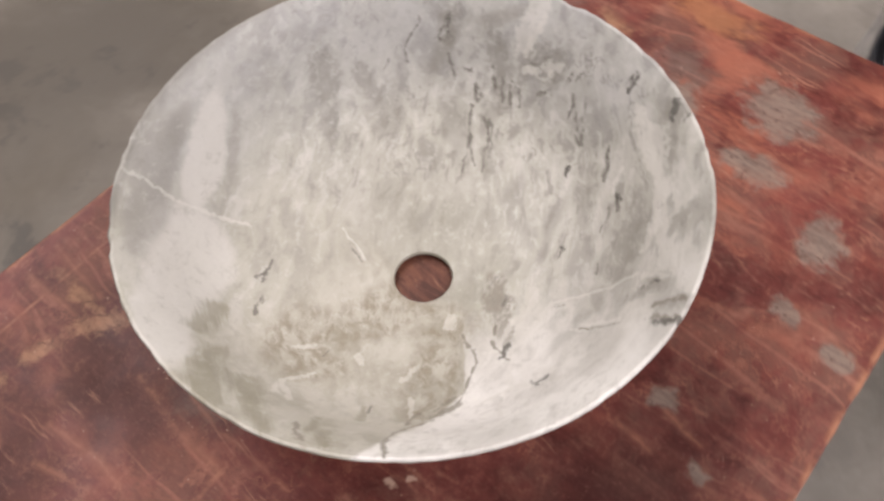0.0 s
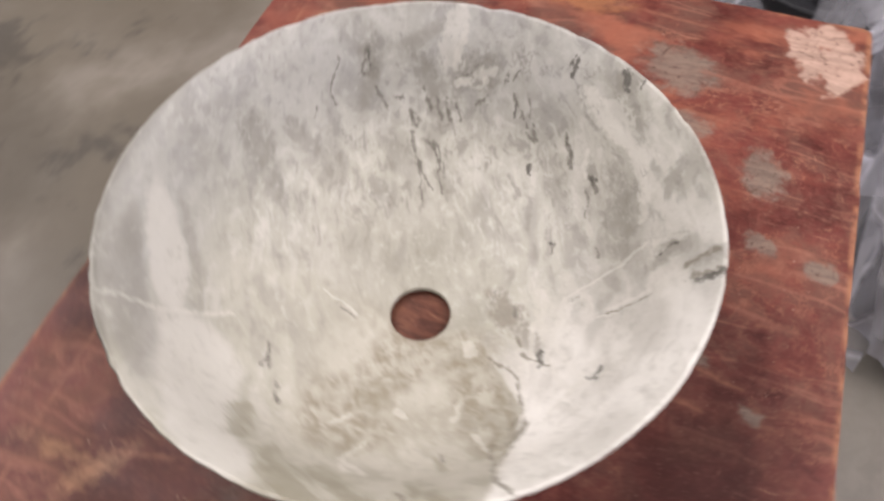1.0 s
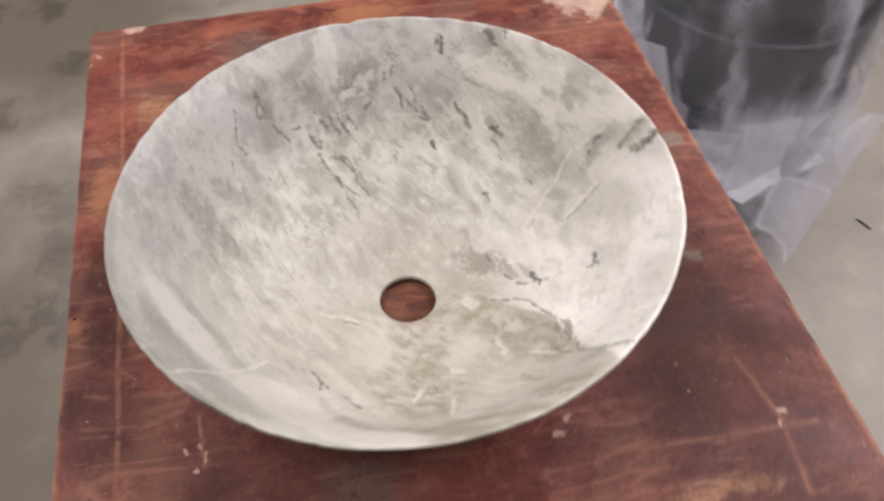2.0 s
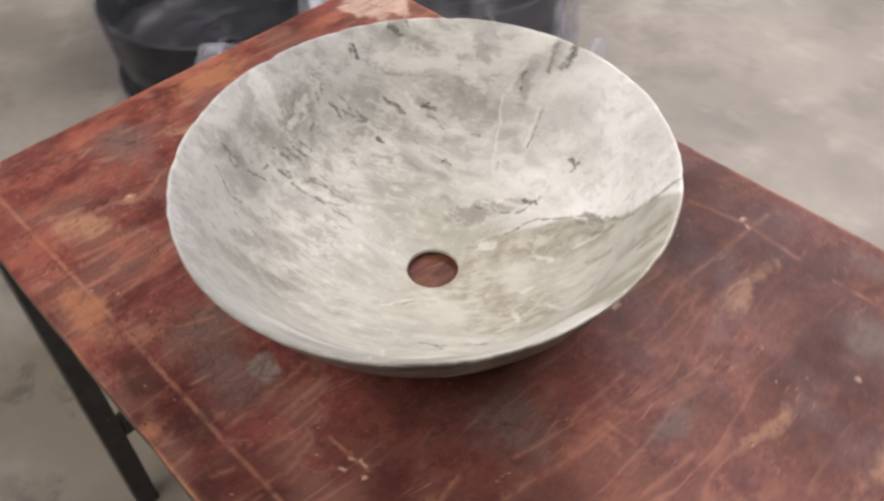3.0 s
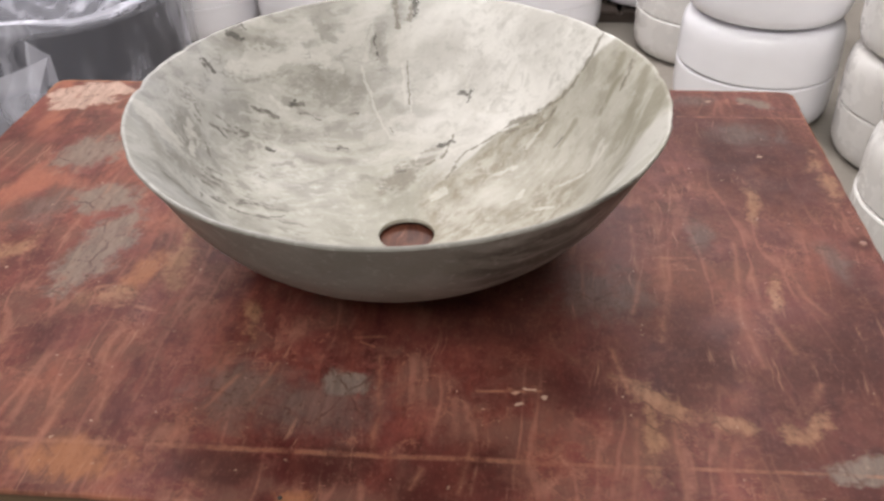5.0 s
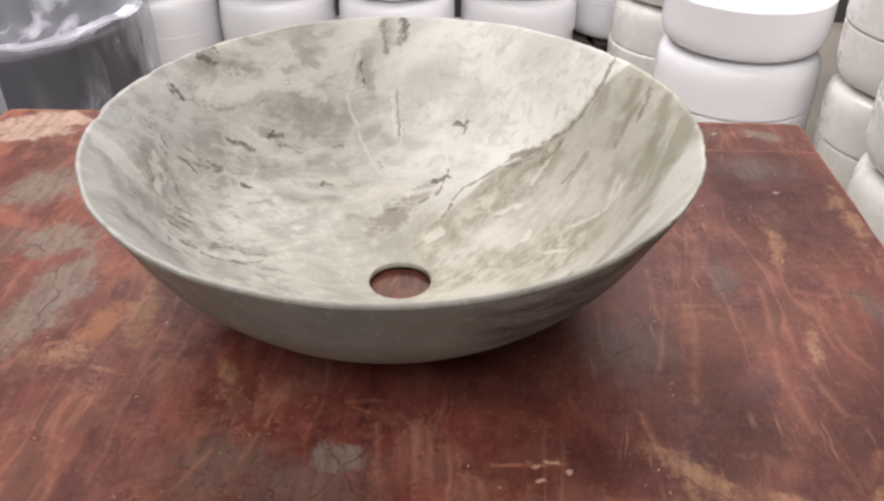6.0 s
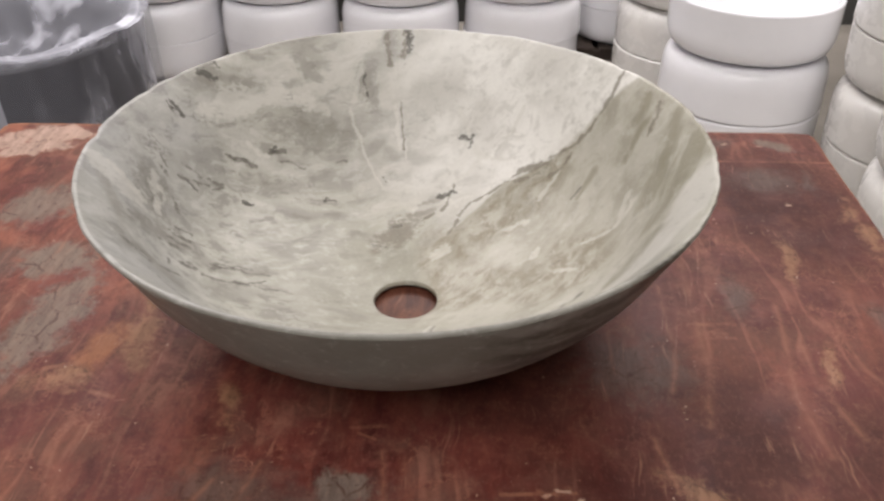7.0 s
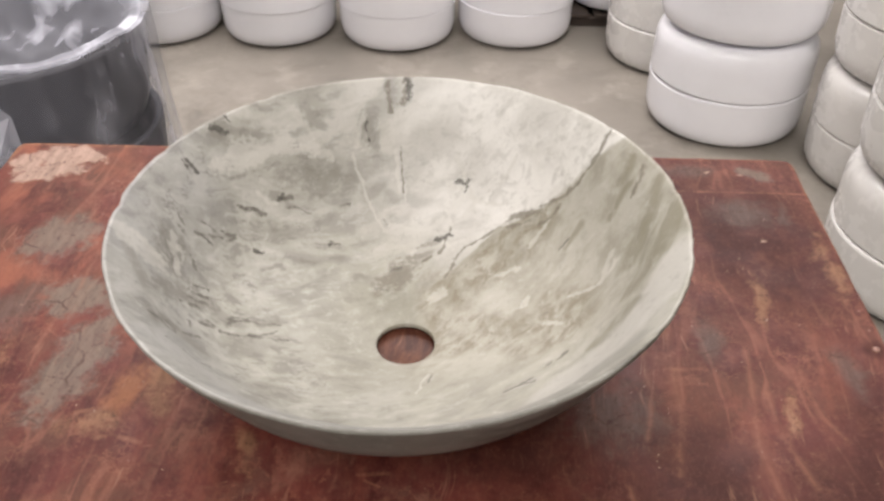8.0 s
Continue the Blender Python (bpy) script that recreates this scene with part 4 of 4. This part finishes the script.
def stone_basin():
    root = tagged(new("vessel_basin"), "round grey-white veined stone basin on the red bench", "basin")
    root.location = (0, 0, TOP + 0.0005)
    inner, outer = curve_through(INNER, 6), curve_through(OUTER, 6)
    lip = [(0.2068, 0.1428), (0.2078, 0.1431), (0.2087, 0.1428), (0.2092, 0.142)]
    throat = [(0.047, 0.0015), (0.03, 0.0025), (0.0245, 0.0028), (0.024, 0.004), (0.0241, 0.0065)]

    def turned(name, profile, label):
        bm = lathe(profile[::-1], 240, False)
        for v in bm.verts:                     # hand-ground surface, nicked lip, mouth a little out of true
            out = Vector((v.co.x, v.co.y, 0)).normalized()
            v.co += out * 0.0007 * noise.noise(v.co * 28)
            if v.co.z > 0.138:
                v.co -= (out + Vector((0, 0, 1))) * 0.0016 * max(0.0, noise.noise(v.co * 95) - 0.08)
            w = max(0.0, v.co.z) / 0.143
            v.co.x, v.co.y, v.co.z = v.co.x * (1 - 0.005 * w) + 0.0012 * w, v.co.y * (1 - 0.005 * w) - 0.0045 * w, v.co.z + w * (0.0035 * w - 0.006 * v.co.x + 0.019 * v.co.y)
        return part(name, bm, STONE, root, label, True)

    turned("bowl", inner, "veined grey-white inner bowl with a beige wedge")
    turned("rim", inner[-1:] + lip + outer[:1], "thin pale ground rim")
    turned("outer_wall", outer, "grey outer wall, shade painted in, with slanting dark streaks")
    turned("drain_hole", outer[-1:] + throat + inner[:1], "bored round drain hole")
    return root


stone_basin()


# ---- white basins stacked mouth to mouth on the floor ----
def turned_mesh(name, prof, material):
    bm = lathe(prof, 72, False)
    me = bpy.data.meshes.new(name)
    bmesh.ops.recalc_face_normals(bm, faces=bm.faces[:])
    bm.to_mesh(me)
    bm.free()
    me.materials.append(material)
    for f in me.polygons:
        f.use_smooth = True
    return me


def basin_meshes(r, h, material, edge=0.002):
    """A round ceramic basin with a rounded foot and a thin upright wall: outer wall, rim and bowl."""
    wall = curve_through([(r - 0.075, 0.0), (r - 0.042, 0.001), (r - 0.018, 0.009), (r - 0.006, 0.025), (r - 0.001, 0.048), (r, 0.075), (r + 0.001, h - 3 * edge)], 5)
    rim = [(r + 0.001 - edge / 2, h - edge), (r - 1.5 * edge, h), (r - 0.009, h), (r - 0.012, h - 0.003)]
    bowl = curve_through([(r - 0.013, h - 0.02), (r - 0.017, 0.07), (r - 0.035, 0.03), (r - 0.085, 0.018), (0.024, 0.0145)], 5)
    bowl += [(0.023, 0.012), (0.023, 0.0), wall[0]]
    return [(n, turned_mesh(n, q, material)) for n, q in (("outer_wall", wall), ("rim", wall[-1:] + rim + bowl[:1]), ("bowl", bowl))]


def with_parts(name, meshes, m):
    root = new(name)
    root.matrix_world = m
    for n, me in meshes:
        new(n, me).parent = root
    return root


def basin_stack(x, y, h, count, base, meshes, gap=0.0012, lift=0.0):
    for k in range(count):
        turn, dx, dy = random.uniform(0, 360), random.uniform(-0.003, 0.003), random.uniform(-0.003, 0.003)
        if k % 2 == 0:
            m = pose(x + dx, y + dy, base + k * (h + gap), 0, 0, turn)
        else:
            m = pose(x + dx, y + dy, base + k * (h + gap) + h, 180 - lift, 0, turn)
        ob = with_parts("ceramic_basin", meshes, m)
        how = "upright" if k % 2 == 0 else "upside down"
        where = "on the concrete floor" if k == 0 and base < 0.01 else ("on a dark pallet" if k == 0 else "on the basin below it")
        tagged(ob, f"glossy white round ceramic basin, {how}, {where}", "basin", group="stacked white basins")


ROW_H, BIG_H = 0.124, 0.139
ROW_MESH, BIG_MESH, CREAM_MESH = basin_meshes(0.191, ROW_H, WHITE, 0.0008), basin_meshes(0.213, BIG_H, WHITE), basin_meshes(0.213, BIG_H, CREAM)
for sx, sy in ((-1.004, 2.268), (-0.61, 2.266), (-0.207, 2.25), (0.192, 2.292)):
    basin_stack(sx, sy, ROW_H, 5, 0.0, ROW_MESH, 0.0003)
basin_stack(0.76, 1.693, BIG_H, 3, 0.0, BIG_MESH, 0.0045, 0.8)
basin_stack(0.695, 2.122, BIG_H, 4, 0.0, CREAM_MESH)
basin_stack(1.127, 1.412, BIG_H, 5, 0.0, CREAM_MESH)
basin_stack(1.03, 0.957, BIG_H, 4, 0.0, CREAM_MESH)


# ---- dark basins in packing film beside the bench ----
def dark_basin_meshes(r, h, material):
    wall = curve_through([(r * 0.6, 0.0), (r * 0.84, 0.003), (r * 0.94, h * 0.22), (r * 0.98, h * 0.6), (r, h - 0.004)], 5)
    rim = [(r - 0.001, h), (r - 0.008, h + 0.001), (r - 0.012, h - 0.004)]
    bowl = curve_through([(r * 0.975 - 0.014, h * 0.6), (r * 0.89, h * 0.25), (r * 0.6, 0.016), (0.024, 0.013)], 5) + [(0.024, 0.0), wall[0]]
    return [(n, turned_mesh(n, q, material)) for n, q in (("outer_wall", wall), ("rim", wall[-1:] + rim + bowl[:1]), ("bowl", bowl))]


def dark_stack(x, y, h, count, meshes, label):
    for k in range(count):
        m = pose(x + random.uniform(-0.001, 0.001), y + random.uniform(-0.001, 0.001), (h + 0.003) * k, 0, 0, random.uniform(0, 360))
        tagged(with_parts("dark_basin", meshes, m), label, "basin", group="dark wrapped basins")


def ridge(v):
    return 1.0 - 2.0 * abs(noise.noise(v))


def film_wrap(x, y, r, top, foot, sag, seed, label, flare=0.06, across=168, down=70, material=FILM):
    """A bag of thin film pulled over a stack: sagging inside the mouth, creased down the sides, flaring in tails at the foot."""
    off = Vector((seed * 3.1, seed * 1.7, seed))
    grid = []
    for j in range(down + 1):
        v = j / down
        row = []
        for i in range(across):
            a = 2 * math.pi * i / across
            d = Vector((math.cos(a), math.sin(a), 0))
            if v < 0.3:                        # across the mouth
                u = v / 0.3
                rad = r * (0.04 + 0.97 * u)
                q = d * rad
                zz = top + 0.006 - sag * (1 - min(1.0, u / 0.9) ** 1.6) + (1 - min(1.0, u / 0.95) ** 3) * (0.024 * ridge(q * 7 + off) + 0.014 * ridge(q * 19 + off)) + 0.018 * u ** 5 * max(0.0, noise.noise(d * 1.8 + off * 2) + 0.1)
            else:
                u = (v - 0.3) / 0.7
                q = d * 1.0
                fold = ridge(Vector((d.x * 2.6, d.y * 2.6, u * 1.3)) + off)
                sharp = ridge(Vector((d.x * 6.5, d.y * 6.5, u * 2.2)) + off * 2)
                tail = max(0.0, noise.noise(Vector((d.x * 1.7, d.y * 1.7, 0)) + off * 3) + 0.1)
                rad = r * 1.012 - 0.012 * r * min(1, 6 * u) * (1 - u) + (0.003 + 0.018 * u) * max(0, fold) + (0.0035 + 0.012 * u) * max(0, sharp) + flare * 2.2 * tail * u ** 3
                q = d * rad
                zz = top + 0.006 + 0.018 * (1 - u) ** 6 * max(0.0, noise.noise(d * 1.8 + off * 2) + 0.1) - (top - foot) * u - 0.05 * tail * u + 0.02 * u * fold
            row.append((q.x, q.y, max(0.004, zz)))
        grid.append(row)
    root = tagged(new("plastic_wrap"), label, "plastic film")
    root.location = (x, y, 0)
    edge = round(0.3 * down)
    for name, rows in (("cover", grid[:edge + 1]), ("skirt", grid[edge:])):
        bm = bmesh.new()
        rings = [[bm.verts.new(q) for q in row] for row in rows]
        for lo, hi in zip(rings, rings[1:]):
            for i in range(across):
                k = (i + 1) % across
                bm.faces.new((lo[i], lo[k], hi[k], hi[i]))
        if name == "cover":
            bm.faces.new(rings[0][::-1])
        part(name, bm, material, root, smooth=True)
    return root


def film_sheet(corners, seed, label, amp=0.03, n=5, material=None):
    """A loose crumpled piece of film stretched between four corners."""
    a, b, c, d = [Vector(q) for q in corners]
    normal = (b - a).cross(d - a).normalized()
    off = Vector((seed * 2.3, seed, seed * 0.7))
    bm = bmesh.new()
    grid = []
    for j in range(n + 1):
        row = []
        for i in range(n + 1):
            u, v = i / n, j / n
            q = a * (1 - u) * (1 - v) + b * u * (1 - v) + c * u * v + d * (1 - u) * v
            edge = 0.35 + 0.65 * min(1, 5 * min(u, v, 1 - u, 1 - v) + 0.2)
            q += normal * amp * edge * (ridge(q * 7 + off) + 0.35 * ridge(q * 17 + off))
            q += (b - a).normalized() * 0.02 * noise.noise(q * 9 + off * 2)
            q += (d - a).normalized() * 0.02 * noise.noise(q * 8 + off * 3)
            row.append(bm.verts.new(q))
        grid.append(row)
    for lo, hi in zip(grid, grid[1:]):
        for i in range(n):
            bm.faces.new((lo[i], lo[i + 1], hi[i + 1], hi[i]))
    return tagged(mesh_object("plastic_sheet", bm, material or FILM), label, "plastic film")


GREY_MESH, BLACK_MESH = dark_basin_meshes(0.203, 0.16, GREY_CERAMIC), dark_basin_meshes(0.23, 0.15, BLACK_CERAMIC)
dark_stack(-0.667, 0.705, 0.16, 4, GREY_MESH, "dark grey round ceramic basin stacked inside milky plastic film")
film_wrap(-0.667, 0.705, 0.209, 0.655, 0.05, 0.13, 1.0, "milky creased plastic film bag over the dark grey basins", 0.008)
for sx, sy, n in ((-0.99, 0.36, 3), (-1.05, 0.86, 3), (-1.48, 0.55, 3), (-1.16, 1.72, 3), (-1.6, 1.2, 3)):
    dark_stack(sx, sy, 0.15, n, BLACK_MESH, "black round ceramic basin stacked under thin plastic film")
    film_wrap(sx, sy, 0.237, 0.153 * n, 0.05, 0.03, 2 + 3 * sx + sy, "thin creased plastic film over the black basins", 0.03, 120, 50, THIN_FILM)
film_sheet([(-0.49, 0.36, 0.69), (-0.6, 0.31, 0.66), (-0.66, 0.28, 0.42), (-0.55, 0.36, 0.4)], 4, "crumpled loose plastic film hanging beside the bench corner")
film_sheet([(-0.47, 0.35, 0.685), (-0.56, 0.45, 0.68), (-0.54, 0.47, 0.36), (-0.46, 0.37, 0.4)], 9, "crumpled loose plastic film hanging beside the bench corner")
film_sheet([(-0.9, 0.44, 0.6), (-0.74, 0.42, 0.63), (-0.625, 0.34, 0.48), (-0.66, 0.35, 0.45)], 33, "crumpled loose plastic film between the wrapped stacks", 0.03, 5)
film_sheet([(-0.6, 0.3, 0.52), (-0.78, 0.2, 0.48), (-0.86, 0.14, 0.2), (-0.66, 0.26, 0.16)], 14, "loose plastic film sheet draped off the black basins")

film_sheet([(-0.44, 0.53, 0.38), (-0.4, 0.82, 0.38), (-0.37, 0.737, 0.012), (-0.39, 0.702, 0.014)], 21, "pointed tail of the plastic film bag reaching the floor", 0.012, 3)
film_sheet([(-0.47, 0.505, 0.36), (-0.4, 0.79, 0.34), (-0.41, 0.64, 0.21), (-0.43, 0.56, 0.27)], 5, "doubled fold of milky film round the wrapped stack", 0.01, 3, FOLDED_FILM)
film_sheet([(-0.515, 0.44, 0.5), (-0.485, 0.47, 0.5), (-0.425, 0.55, 0.17), (-0.46, 0.515, 0.15)], 12, "narrow pleat of milky film hanging beside the bench", 0.006, 3, FOLDED_FILM)
film_sheet([(-0.66, 0.46, 0.36), (-0.49, 0.54, 0.36), (-0.485, 0.545, 0.008), (-0.515, 0.51, 0.008)], 27, "pointed tail of the plastic film bag reaching the floor", 0.012, 4)


def twig(x, y, turn):
    """A short dark splinter lying on the floor."""
    bm = bmesh.new()
    rings = []
    for k in range(7):
        u = k / 6
        r = 0.0018 * (1 - 0.6 * abs(u - 0.4)) + 0.0003
        c = Vector((0.034 * (u - 0.5), 0.003 * math.sin(3 * u), 0.0022))
        rings.append([bm.verts.new(c + Vector((0, r * math.cos(a), r * math.sin(a)))) for a in (0, 1.257, 2.513, 3.77, 5.027)])
    for lo, hi in zip(rings, rings[1:]):
        for i in range(5):
            bm.faces.new((lo[i], lo[(i + 1) % 5], hi[(i + 1) % 5], hi[i]))
    bm.faces.new(rings[0][::-1])
    bm.faces.new(rings[-1])
    ob = mesh_object("wood_splinter", bm, PALLET_WOOD, smooth=True)
    ob.matrix_world = pose(x, y, 0, 0, 0, turn)
    return tagged(ob, "thin dark wood splinter on the concrete floor", "splinter")


twig(-0.478, 0.985, 22)


# ---- dark pallet under the last white stack of the row ----
def pallet(x, y):
    root = tagged(new("wooden_pallet"), "low dark wooden pallet under white basins", "pallet")
    root.location = (x, y, 0)
    for k in range(3):
        part("bearer", box(bmesh.new(), -0.2, 0.2, -0.17 + 0.15 * k, -0.13 + 0.15 * k, 0.0, 0.03, 0.002), PALLET_WOOD, root)
    for k in range(4):
        part("board", box(bmesh.new(), -0.2 + 0.105 * k, -0.115 + 0.105 * k, -0.18, 0.18, 0.0305, 0.045, 0.002), PALLET_WOOD, root)
    return root


pallet(0.56, 2.5)
basin_stack(0.56, 2.5, ROW_H, 3, 0.046, ROW_MESH)
